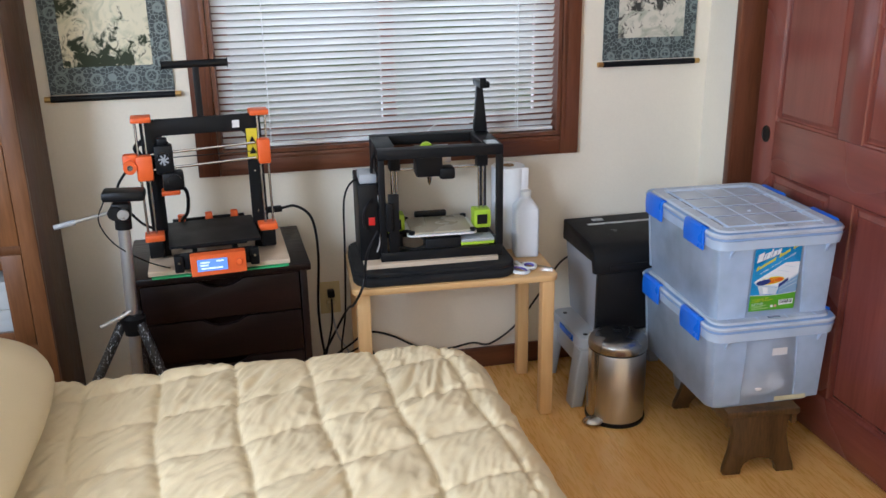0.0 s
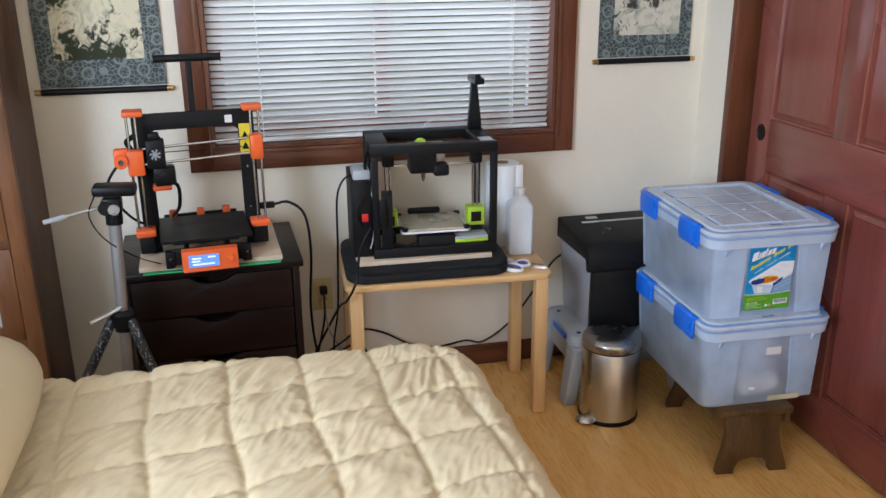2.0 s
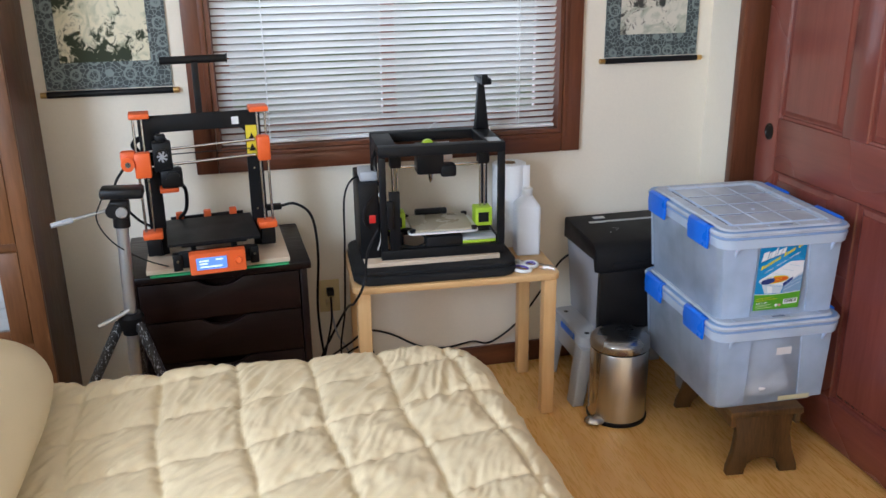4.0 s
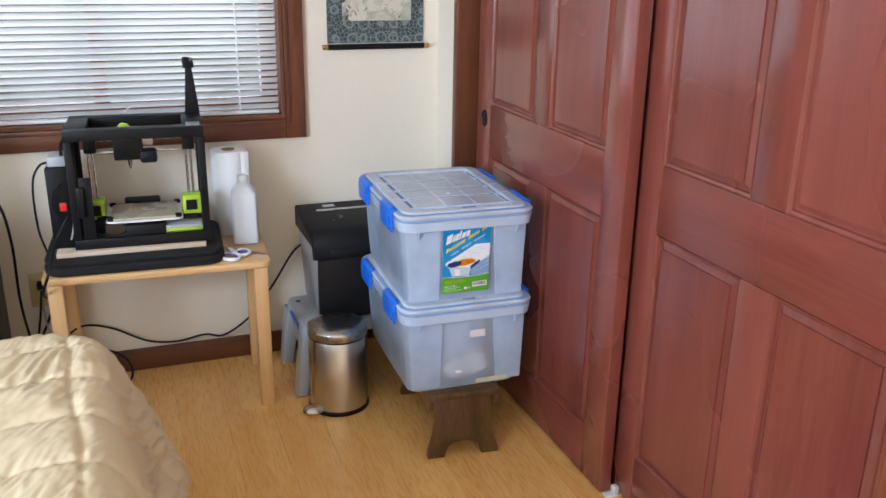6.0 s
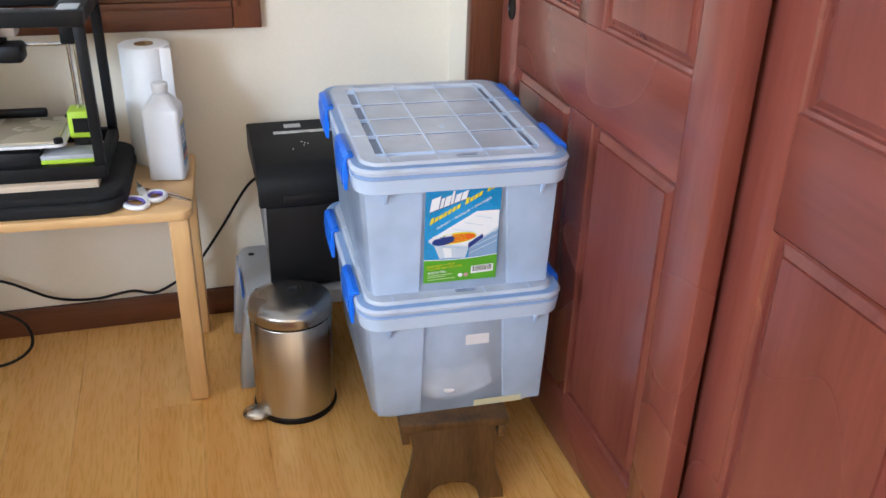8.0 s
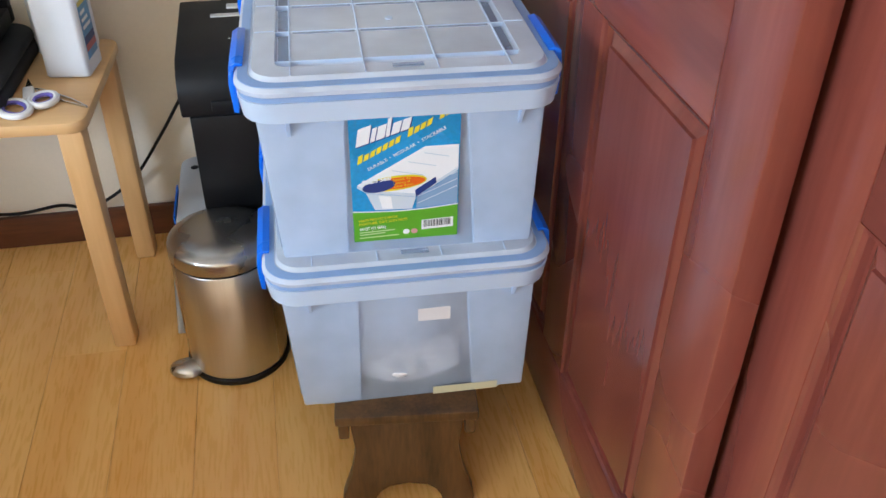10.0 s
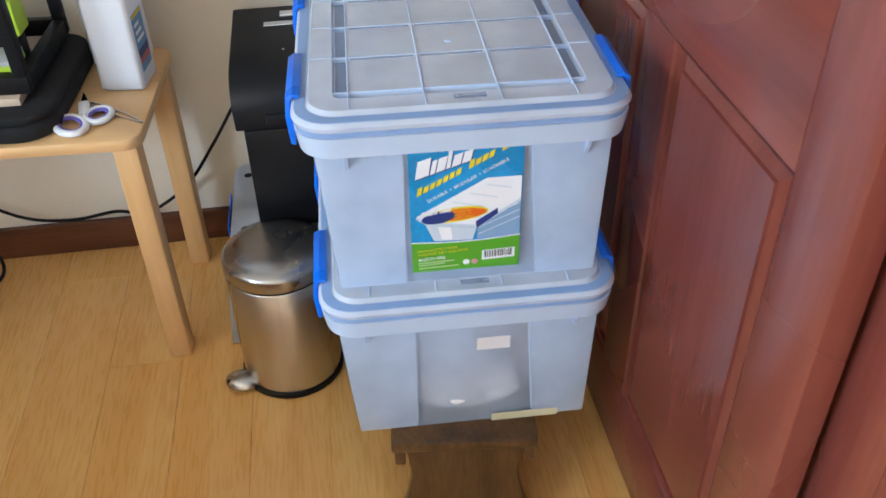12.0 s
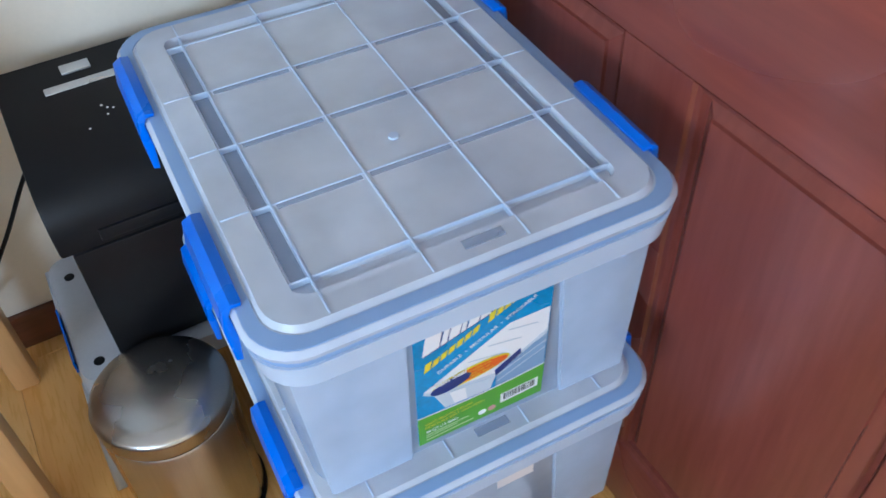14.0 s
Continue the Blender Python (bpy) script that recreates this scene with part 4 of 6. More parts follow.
# what stands on the shelves behind the glass
for x0, x1, z0, h, col, lab, cat in ((0.66, 0.86, 0.4045, 0.10, (0.62, 0.62, 0.60), "white cardboard file box in the bookcase", "box"), (0.66, 0.86, 0.5055, 0.085, (0.66, 0.66, 0.64), "white cardboard file box in the bookcase", "box")):
    bx = thing("file_box", pose(BCX + x0, 2.84, z0), lab, cat, "file boxes")
    mm = mat("white_card", col, 0.8, vary=0.06)
    part("tray", B(0, x1 - x0, 0, 0.24, 0.0, h - 0.03, bev=0.002), mm, bx)
    part("lid", B(-0.003, x1 - x0 + 0.003, -0.003, 0.243, h - 0.0295, h, bev=0.002), mm, bx)
x = BCX + 0.70
for w, h, col in ((0.028, 0.235, (0.08, 0.22, 0.42)), (0.022, 0.22, (0.55, 0.55, 0.52)), (0.03, 0.24, (0.10, 0.30, 0.30)), (0.02, 0.20, (0.50, 0.12, 0.08)), (0.026, 0.23, (0.12, 0.30, 0.55))):
    bk = thing("book", pose(x, 2.845, 0.7025), "book standing behind the glass of the bookcase", "book", "books on the shelf")
    part("cover", B(0, w, 0, 0.16, 0, h, bev=0.002), mat("book_cover", col, 0.5, vary=0.2), bk)
    part("pages", B(0.002, w - 0.002, 0.004, 0.158, h, h + 0.001), M_PAPER, bk)
    x += w + 0.002

# ---------- wall scrolls ----------
def brocade(name, base, figure):
    """Silk mount with medallions and scrolling leaves."""
    m = bpy.data.materials.new(name)
    m.use_nodes = True
    n, l = m.node_tree.nodes, m.node_tree.links
    p = n["Principled BSDF"]
    p.inputs["Roughness"].default_value = 0.6
    co = n.new("ShaderNodeTexCoord")
    warp = n.new("ShaderNodeTexNoise")
    warp.inputs["Scale"].default_value = 30
    l.new(co.outputs["Object"], warp.inputs["Vector"])
    vm = n.new("ShaderNodeVectorMath")
    vm.operation = "MULTIPLY_ADD"
    vm.inputs[1].default_value = (0.012, 0.0, 0.012)
    l.new(warp.outputs["Color"], vm.inputs[0])
    l.new(co.outputs["Object"], vm.inputs[2])
    v = n.new("ShaderNodeTexVoronoi")
    v.inputs["Scale"].default_value, v.inputs["Randomness"].default_value = 20, 0.35
    l.new(vm.outputs[0], v.inputs["Vector"])
    w = n.new("ShaderNodeTexVoronoi")
    w.inputs["Scale"].default_value, w.inputs["Randomness"].default_value = 75, 0.9
    w.feature = "DISTANCE_TO_EDGE"
    l.new(vm.outputs[0], w.inputs["Vector"])
    ring = n.new("ShaderNodeValToRGB")
    e = ring.color_ramp.elements
    e[0].position, e[0].color = 0.0, (1, 1, 1, 1)
    e[1].position, e[1].color = 0.33, (0.75, 0.75, 0.75, 1)
    for pos, c in ((0.36, 0.05), (0.43, 0.0), (0.46, 0.82)):
        x = e.new(pos)
        x.color = (c, c, c, 1)
    l.new(v.outputs["Distance"], ring.inputs["Fac"])
    edge = n.new("ShaderNodeMapRange")
    edge.inputs[1].default_value, edge.inputs[2].default_value = 0.03, 0.09
    l.new(w.outputs["Distance"], edge.inputs[0])
    mul = n.new("ShaderNodeMath")
    mul.operation = "MULTIPLY"
    l.new(ring.outputs["Color"], mul.inputs[0])
    l.new(edge.outputs[0], mul.inputs[1])
    mix = n.new("ShaderNodeMix")
    mix.data_type = "RGBA"
    mix.inputs["A"].default_value, mix.inputs["B"].default_value = (*base, 1), (*figure, 1)
    l.new(mul.outputs[0], mix.inputs["Factor"])
    l.new(mix.outputs["Result"], p.inputs["Base Color"])
    return m


def ink_landscape(name, paper, ink, seed):
    """Ink and wash on paper: pale rocks and water, dark tufts of leaves."""
    m = bpy.data.materials.new(name)
    m.use_nodes = True
    n, l = m.node_tree.nodes, m.node_tree.links
    p = n["Principled BSDF"]
    p.inputs["Roughness"].default_value = 0.8
    co = n.new("ShaderNodeTexCoord")
    mp = n.new("ShaderNodeMapping")
    mp.inputs["Location"].default_value = (seed, seed * 0.7, seed * 1.3)
    l.new(co.outputs["Object"], mp.inputs["Vector"])
    big, leaf, wash = (n.new("ShaderNodeTexNoise") for _ in range(3))
    big.inputs["Scale"].default_value, big.inputs["Detail"].default_value = 9, 2
    leaf.inputs["Scale"].default_value, leaf.inputs["Detail"].default_value, leaf.inputs["Distortion"].default_value = 42, 6, 1.4
    wash.inputs["Scale"].default_value, wash.inputs["Detail"].default_value, wash.inputs["Distortion"].default_value = 14, 5, 2.0
    for t in (big, leaf, wash):
        l.new(mp.outputs[0], t.inputs["Vector"])
    add = n.new("ShaderNodeMath")
    add.operation = "MULTIPLY_ADD"
    add.inputs[1].default_value = 0.55
    l.new(leaf.outputs["Fac"], add.inputs[0])
    l.new(big.outputs["Fac"], add.inputs[2])
    tuft = n.new("ShaderNodeMapRange")
    tuft.inputs[1].default_value, tuft.inputs[2].default_value = 0.765, 0.86
    l.new(add.outputs[0], tuft.inputs[0])
    ws = n.new("ShaderNodeMapRange")
    ws.inputs[1].default_value, ws.inputs[2].default_value = 0.48, 0.66
    ws.inputs[4].default_value = 0.75
    l.new(wash.outputs["Fac"], ws.inputs[0])
    m1, m2 = n.new("ShaderNodeMix"), n.new("ShaderNodeMix")
    m1.data_type = m2.data_type = "RGBA"
    m1.inputs["A"].default_value, m1.inputs["B"].default_value = (*paper, 1), (paper[0] * 0.5, paper[1] * 0.58, paper[2] * 0.52, 1)
    m2.inputs["B"].default_value = (*ink, 1)
    l.new(ws.outputs[0], m1.inputs["Factor"])
    l.new(tuft.outputs[0], m2.inputs["Factor"])
    l.new(m1.outputs["Result"], m2.inputs["A"])
    l.new(m2.outputs["Result"], p.inputs["Base Color"])
    return m


M_SILK = brocade("blue_grey_brocade", (0.20, 0.245, 0.235), (0.012, 0.017, 0.022))


def scroll(x0, x1, z0, px0, px1, pz0, painting, label):
    ob = thing("hanging_scroll", pose(0, YB, 0), label, "hanging scroll", "scrolls on the wall")
    part("silk_mount", B(x0 + 0.014, x1 - 0.014, -0.007, -0.004, z0 + 0.012, 2.08), M_SILK, ob)
    part("painting", B(px0, px1, -0.0085, -0.0072, pz0, 1.85), painting, ob, "ink landscape painting on cream paper")
    part("roller", C((x0 + 0.014, -0.0105, z0), (x1 - 0.014, -0.0105, z0), 0.0095, n=20), M_BLACK, ob, "black lacquered roller")
    for a, b in ((x0 - 0.004, x0 + 0.0135), (x1 - 0.0135, x1 + 0.004)):
        part("roller_end", C((a, -0.0105, z0), (b, -0.0105, z0), 0.0085, n=16), M_BRASS, ob, "brass roller end")
    part("top_rod", C((x0, -0.006, 2.085), (x1, -0.006, 2.085), 0.006, n=12), M_BLACK, ob)
    return ob


scroll(-0.250, 0.136, 1.053, -0.187, 0.067, 1.144, ink_landscape("waterfall_painting", (0.74, 0.68, 0.50), (0.030, 0.040, 0.018), 2.3), "hanging scroll painting of a waterfall, blue-grey brocade mount")
scroll(1.510, 1.876, 1.081, 1.576, 1.816, 1.166, ink_landscape("rock_painting", (0.66, 0.62, 0.52), (0.05, 0.048, 0.04), 7.1), "hanging scroll painting of rocks, blue-grey brocade mount")

# ---------- wall outlet ----------
outl = thing("wall_outlet", pose(0.556, YB, 0.331), "cream wall outlet with plugs in it", "outlet")
part("plate", B(-0.035, 0.035, -0.006, -0.0002, -0.058, 0.058, bev=0.002), M_CREAM, outl)
for z in (0.021, -0.021):
    part("receptacle", B(-0.017, 0.017, -0.0085, -0.0062, z - 0.014, z + 0.014, bev=0.002), M_CREAM, outl)

# ---------- cords ----------
def cord(points, r, label, material=None):
    ob = thing("cable", pose(*points[0]), label, "cable", "cables by the outlet")
    part("cord", tube([Vector(p) - Vector(points[0]) for p in points], r), material or M_BLACK, ob)
    return ob


plug = lambda x, y, z: box(bmesh.new(), x - 0.012, x + 0.012, y - 0.03, y, z - 0.012, z + 0.012, 0.004)
part("plug", plug(0.002, -0.009, 0.022), M_BLACK, outl, "black plug")
part("plug", plug(0.0, -0.009, -0.021), M_CREAM, outl, "cream plug")
cord([(0.558, YB - 0.036, 0.338), (0.550, YB - 0.09, 0.27), (0.520, YB - 0.07, 0.12), (0.510, YB - 0.10, 0.03), (0.550, 2.933, 0.006), (0.626, 2.963, 0.006)], 0.0035, "black power cord hanging from the outlet")
cord([(0.556, YB - 0.036, 0.295), (0.569, YB - 0.08, 0.22), (0.616, YB - 0.06, 0.12), (0.645, YB - 0.09, 0.02), (0.569, 2.883, 0.006)], 0.003, "grey cord hanging from the outlet", M_GREY)
cord([(0.406, 2.907, 0.724), (0.452, 2.910, 0.726), (0.498, 2.913, 0.68), (0.512, 2.943, 0.55), (0.505, 3.003, 0.34), (0.520, 3.043, 0.16), (0.550, 3.033, 0.06), (0.607, 3.023, 0.02), (0.683, 3.033, 0.006)], 0.0042, "thick black power cord behind the dresser")
cord([(0.656, 2.893, 0.80), (0.621, 2.883, 0.795), (0.596, 2.883, 0.74), (0.593, 2.903, 0.60), (0.602, 3.023, 0.46), (0.598, 3.053, 0.30), (0.579, 3.043, 0.14), (0.645, 3.013, 0.05)], 0.0032, "thin black cord beside the table")
cord([(0.683, 2.798, 0.66), (0.645, 2.773, 0.60), (0.621, 2.703, 0.53), (0.596, 2.753, 0.45), (0.598, 2.983, 0.34), (0.559, 3.073, 0.22), (0.510, 3.063, 0.13), (0.490, 3.043, 0.05)], 0.004, "black power cord over the table edge")
cord([(0.520, 3.063, 0.12), (0.607, 3.033, 0.19), (0.673, 3.073, 0.21), (0.759, 3.103, 0.175), (0.863, 3.103, 0.115), (0.959, 3.105, 0.098), (1.054, 3.101, 0.112), (1.120, 3.103, 0.10), (1.215, 3.103, 0.16), (1.296, 3.093, 0.27), (1.377, 3.093, 0.39), (1.443, 3.083, 0.43)], 0.0036, "long black cord along the wall to the shredder")
cord([(0.550, 3.053, 0.03), (0.645, 3.033, 0.11), (0.721, 3.043, 0.13), (0.792, 3.053, 0.08), (0.802, 3.033, 0.02), (0.740, 2.983, 0.006), (0.607, 3.003, 0.006)], 0.004, "black cord looped on the floor")
cord([(0.510, 3.043, 0.10), (0.569, 3.013, 0.15), (0.645, 2.983, 0.20), (0.683, 3.023, 0.14), (0.616, 3.043, 0.05), (0.520, 3.023, 0.01)], 0.0034, "black cord tangled below the outlet")

# ---------- board, mat and orange printer on the dresser ----------
m0 = pose(0.214, 2.910, 0.6005, 0, 0, 2.4) @ Matrix.Diagonal((0.925, 0.95, 1, 1))
solid("cutting_mat", prism(bmesh.new(), rounded(-0.205, 0.205, -0.205, 0.16, 0.008), 0.0005, 0.004), M_GREEN, "green cutting mat under the board", "cutting mat", m=m0)
solid("board", B(-0.215, 0.21, -0.190, 0.165, 0.0045, 0.018, bev=0.001), M_PLY, "pale pinkish board under the orange printer", "board", m=m0)

P = thing("desktop_printer", pose(0.200, 2.870, 0.6190, 0, 0, 5.0) @ Matrix.Diagonal((0.90, 0.92, 0.975, 1)), "black and orange filament printer with a heated bed", "filament printer", "filament printers")
FH = 0.412
fr = bmesh.new()
out = [(-0.185, 0), (-0.185, FH), (0.185, FH), (0.185, 0), (0.135, 0), (0.135, FH - 0.06), (0.12, FH - 0.048), (-0.12, FH - 0.048), (-0.135, FH - 0.06), (-0.135, 0)]
prism(fr, out, -0.004, 0.008, "y", bev=0.001)
part("frame", fr, M_SATIN, P, "black metal frame")
for s in (-1, 1):
    part("upright_back", B(min(s * 0.137, s * 0.183), max(s * 0.137, s * 0.183), 0.0085, 0.03, 0.0, FH - 0.06, bev=0.002), M_SATIN, P)
    part("bottom_bracket", B(min(s * 0.148, s * 0.208), max(s * 0.148, s * 0.208), -0.062, -0.0045, 0.064, 0.084, bev=0.004), M_ORANGE, P, "orange printed bracket")
    part("bottom_motor", B(min(s * 0.155, s * 0.200), max(s * 0.155, s * 0.200), -0.055, -0.0045, 0.012, 0.0635, bev=0.004), M_BLACK, P)
    part("top_bracket", B(min(s * 0.148, s * 0.208), max(s * 0.148, s * 0.208), -0.055, 0.0095, FH + 0.0005, FH + 0.016, bev=0.004), M_ORANGE, P, "orange printed bracket")
    part("smooth_rod", C((s * 0.197, -0.035, 0.08), (s * 0.197, -0.035, FH + 0.004), 0.004, n=16), M_STEEL, P)
    part("lead_screw", C((s * 0.172, -0.035, 0.08), (s * 0.172, -0.035, FH + 0.004), 0.0038, n=16), M_STEEL, P)
    part("foot", C((s * 0.16, -0.0, -0.0005), (s * 0.16, -0.0, 0.0), 0.012), M_BLACK, P)
part("axis_holder", B(0.165, 0.205, -0.055, -0.018, 0.268, 0.342, bev=0.006), M_ORANGE, P, "orange printed axis holder")
bm = B(-0.207, -0.158, -0.055, -0.018, 0.245, 0.318, bev=0.006)
box(bm, -0.245, -0.2, -0.05, -0.02, 0.28, 0.325, 0.008)
cyl(bm, (-0.225, -0.062, 0.29), (-0.225, -0.01, 0.29), 0.02, n=20)
part("axis_holder", bm, M_ORANGE, P, "orange printed axis holder with idler")
part("motor_shaft", C((-0.225, -0.066, 0.29), (-0.225, -0.05, 0.29), 0.008, n=16), M_STEEL, P)
for z in (0.330, 0.285):
    part("smooth_rod", C((-0.16, -0.032, z - 0.012 + 0.0), (0.16, -0.032, z), 0.004, n=16), M_STEEL, P)
part("belt", B(-0.16, 0.16, -0.035, -0.029, 0.304, 0.306), M_BLACK, P)
ext = bmesh.new()
box(ext, -0.150, -0.095, -0.060, -0.012, 0.262, 0.345, 0.005)
box(ext, -0.140, -0.108, -0.05, -0.02, 0.345, 0.365, 0.006)
box(ext, -0.135, -0.070, -0.075, -0.018, 0.215, 0.268, 0.008)
part("extruder", ext, M_BLACK, P, "black extruder carriage")
part("extruder_fan", lathe(bmesh.new(), [(0.022, 0), (0.022, 0.004), (0.017, 0.004), (0.015, 0.001)], n=24), M_BLACK, P).matrix_basis = pose(-0.124, -0.060, 0.305, 90, 0, 0)
fan = bmesh.new()
lathe(fan, [(0.007, 0.0), (0.007, 0.003), (0.004, 0.0035)], n=16)
for k in range(7):
    a = 2 * math.pi * k / 7
    prism(fan, [(r * math.cos(a + d), r * math.sin(a + d)) for r, d in ((0.006, -0.25), (0.0165, 0.15), (0.0165, 0.55), (0.006, 0.35))], 0.0005, 0.002)
part("fan_wheel", fan, M_SHRED, P, "grey fan blades").matrix_basis = pose(-0.124, -0.0605, 0.305, 90, 0, 0)
part("blower_fan", lathe(bmesh.new(), [(0.021, 0), (0.021, 0.008), (0.012, 0.010)], n=24), M_BLACK, P).matrix_basis = pose(-0.098, -0.075, 0.243, 90, 0, 0)
part("nozzle_shroud", B(-0.142, -0.085, -0.068, -0.02, 0.200, 0.2145, bev=0.005), M_ORANGE, P, "orange printed shroud")
part("warning_label", B(0.137, 0.172, -0.0062, -0.0045, 0.275, 0.368), mat("yellow_label", (0.75, 0.60, 0.03), 0.5), P, "yellow warning label")
for z in (0.335, 0.303):
    part("warning_triangle", prism(bmesh.new(), [(0.143, z - 0.011), (0.166, z - 0.011), (0.1545, z + 0.011)], -0.0070, -0.0063, "y"), M_BLACK, P)
part("white_label", B(0.096, 0.118, -0.0062, -0.0045, FH - 0.038, FH - 0.016), M_WHITE, P)
for x, z in ((0.155, 0.115), (0.155, 0.24)):
    part("screw", C((x, -0.007, z), (x, -0.004, z), 0.003, n=10), M_STEEL, P)
for x in (-0.07, 0.055):
    part("base_rail", B(x, x + 0.015, -0.17, 0.15, 0.02, 0.045, bev=0.002), M_BLACK, P)
part("front_plate", B(-0.11, 0.11, -0.178, -0.168, 0.006, 0.055, bev=0.002), M_BLACK, P)
for x in (-0.115, 0.115):
    part("rod_clamp", B(x - 0.014, x + 0.014, -0.185, -0.155, 0.0, 0.05, bev=0.004), M_BLACK, P)
    part("clamp_screw", C((x, -0.188, 0.03), (x, -0.184, 0.03), 0.004, n=10), M_STEEL, P)
part("rear_plate", B(-0.12, 0.12, 0.15, 0.16, 0.0, 0.07, bev=0.002), M_BLACK, P)
for x in (-0.09, 0.0, 0.085):
    part("rear_bracket", B(x - 0.012, x + 0.012, 0.125, 0.149, 0.055, 0.088, bev=0.004), M_ORANGE, P, "orange printed bracket")
part("bed_carriage", B(-0.10, 0.10, -0.13, 0.05, 0.052, 0.064, bev=0.002), M_BLACK, P)
part("heated_bed", prism(bmesh.new(), rounded(-0.138, 0.138, -0.18, 0.085, 0.006), 0.072, 0.0795), M_SATIN, P, "black heated bed with steel sheet")
lcd = part("display_case", prism(bmesh.new(), [(-0.232, 0.000), (-0.190, 0.0), (-0.186, 0.055), (-0.205, 0.062), (-0.226, 0.058)], -0.082, 0.084, "x", bev=0.004), M_ORANGE, P, "orange display case")
scr = part("display", B(-0.045, 0.045, -0.003, 0.0, -0.017, 0.017), glow("blue_display", (0.13, 0.28, 0.70), 0.6), lcd, "lit blue display")
scr.matrix_basis = pose(-0.018, -0.2303, 0.030, -6, 0, 0)
for i, (x0, x1, z) in enumerate(((-0.036, -0.008, 0.008), (0.012, 0.034, 0.010), (-0.036, -0.012, 0.0), (-0.034, 0.030, -0.009))):
    b = part("display_line", B(x0, x1, -0.0042, -0.0032, z - 0.002, z + 0.002), glow("white_display_line", (0.75, 0.85, 1.0), 0.7), scr)
part("display_knob", lathe(bmesh.new(), [(0.010, 0), (0.010, 0.008), (0.008, 0.010)], n=20), M_ORANGE, lcd).matrix_basis = pose(0.062, -0.228, 0.030, 84, 0, 0)
# spool holder behind the frame
part("holder_post", B(-0.008, 0.012, 0.0085, 0.022, FH - 0.045, 0.555, bev=0.002), M_BLACK, P)
sp = bmesh.new()
cyl(sp, (-0.10, 0.016, 0.562), (0.10, 0.016, 0.562), 0.011, n=16)
for x in (-0.10, 0.098):
    cyl(sp, (x, 0.016, 0.562), (x + 0.003, 0.016, 0.562), 0.014, n=16)
part("spool_bar", sp, M_BLACK, P, "black spool bar")
part("cable_sleeve", tube([(-0.11, -0.03, 0.345), (-0.16, 0.04, 0.35), (-0.205, 0.03, 0.33), (-0.19, 0.02, 0.30), (-0.17, 0.03, 0.2)], 0.008), M_BLACK, P)
part("motor_cable", tube([(-0.235, -0.03, 0.28), (-0.27, -0.02, 0.23), (-0.268, 0.0, 0.18), (-0.22, 0.02, 0.11), (-0.18, 0.03, 0.08)], 0.004), M_BLACK, P)
part("bed_cable", tube([(-0.085, -0.03, 0.22), (-0.065, 0.0, 0.19), (-0.068, 0.05, 0.12), (-0.09, 0.10, 0.08)], 0.006), M_BLACK, P)
part("power_inlet", B(0.185, 0.235, 0.01, 0.03, 0.098, 0.116, bev=0.003), M_BLACK, P)

# ---------- black printer on the table ----------
pad = thing("foam_pad", pose(0.600, 2.752, TZ + 0.0005, 0, 0, -3.0), "thick black foam pad on the table", "pad")
part("foam", prism(bmesh.new(), rounded(0.0, 0.505, 0.0, 0.345, 0.06, 8), 0.0, 0.030, bev=0.010, seg=3), M_FOAM, pad)
part("top_layer", prism(bmesh.new(), rounded(0.002, 0.503, 0.002, 0.343, 0.06, 8), 0.0302, 0.0455, bev=0.006, seg=3), M_FOAM, pad)
solid("board", B(0, 0.415, 0, 0.28, 0, 0.0135, bev=0.001), M_PLY, "pale plywood board under the black printer", "board", m=pose(0.640, 2.790, TZ + 0.0465, 0, 0, -2.0))
L = thing("desktop_printer", pose(0.692, 2.806, TZ + 0.0605, 0, 0, -3.0) @ Matrix.Diagonal((0.965, 0.95, 0.985, 1)), "black metal-framed filament printer with lime green parts", "filament printer", "filament printers")
LX, LY, LZ, t = 0.395, 0.270, 0.352, 0.021
part("base_rail", B(0, LX, 0, 0.02, 0, 0.03, bev=0.002), M_SATIN, L)
part("base_rail", B(0, LX, LY - 0.02, LY, 0, 0.03, bev=0.002), M_SATIN, L)
part("base_rail", B(0.0, t, 0.0205, LY - 0.0205, 0, 0.03, bev=0.002), M_SATIN, L)
part("base_rail", B(LX - t, LX, 0.0205, LY - 0.0205, 0, 0.03, bev=0.002), M_SATIN, L)
for x in (0, LX - t):
    for y in (0, LY - t):
        part("post", B(x, x + t, y, y + t, 0.0305, LZ - 0.0305, bev=0.002), M_SATIN, L)
top = bmesh.new()
box(top, 0, LX, 0, 0.045, LZ - 0.03, LZ, 0.002)
box(top, 0, LX, LY - 0.045, LY, LZ - 0.03, LZ, 0.002)
box(top, 0, 0.06, 0.0455, LY - 0.0455, LZ - 0.03, LZ, 0.002)
box(top, LX - 0.06, LX, 0.0455, LY - 0.0455, LZ - 0.03, LZ, 0.002)
part("top_frame", top, M_SATIN, L)
part("side_panel", box(B(0.002, 0.006, t, LY - t, 0.031, 0.16), 0.002, 0.006, 0.12, LY - t, 0.16, LZ - 0.031), M_SATIN, L)
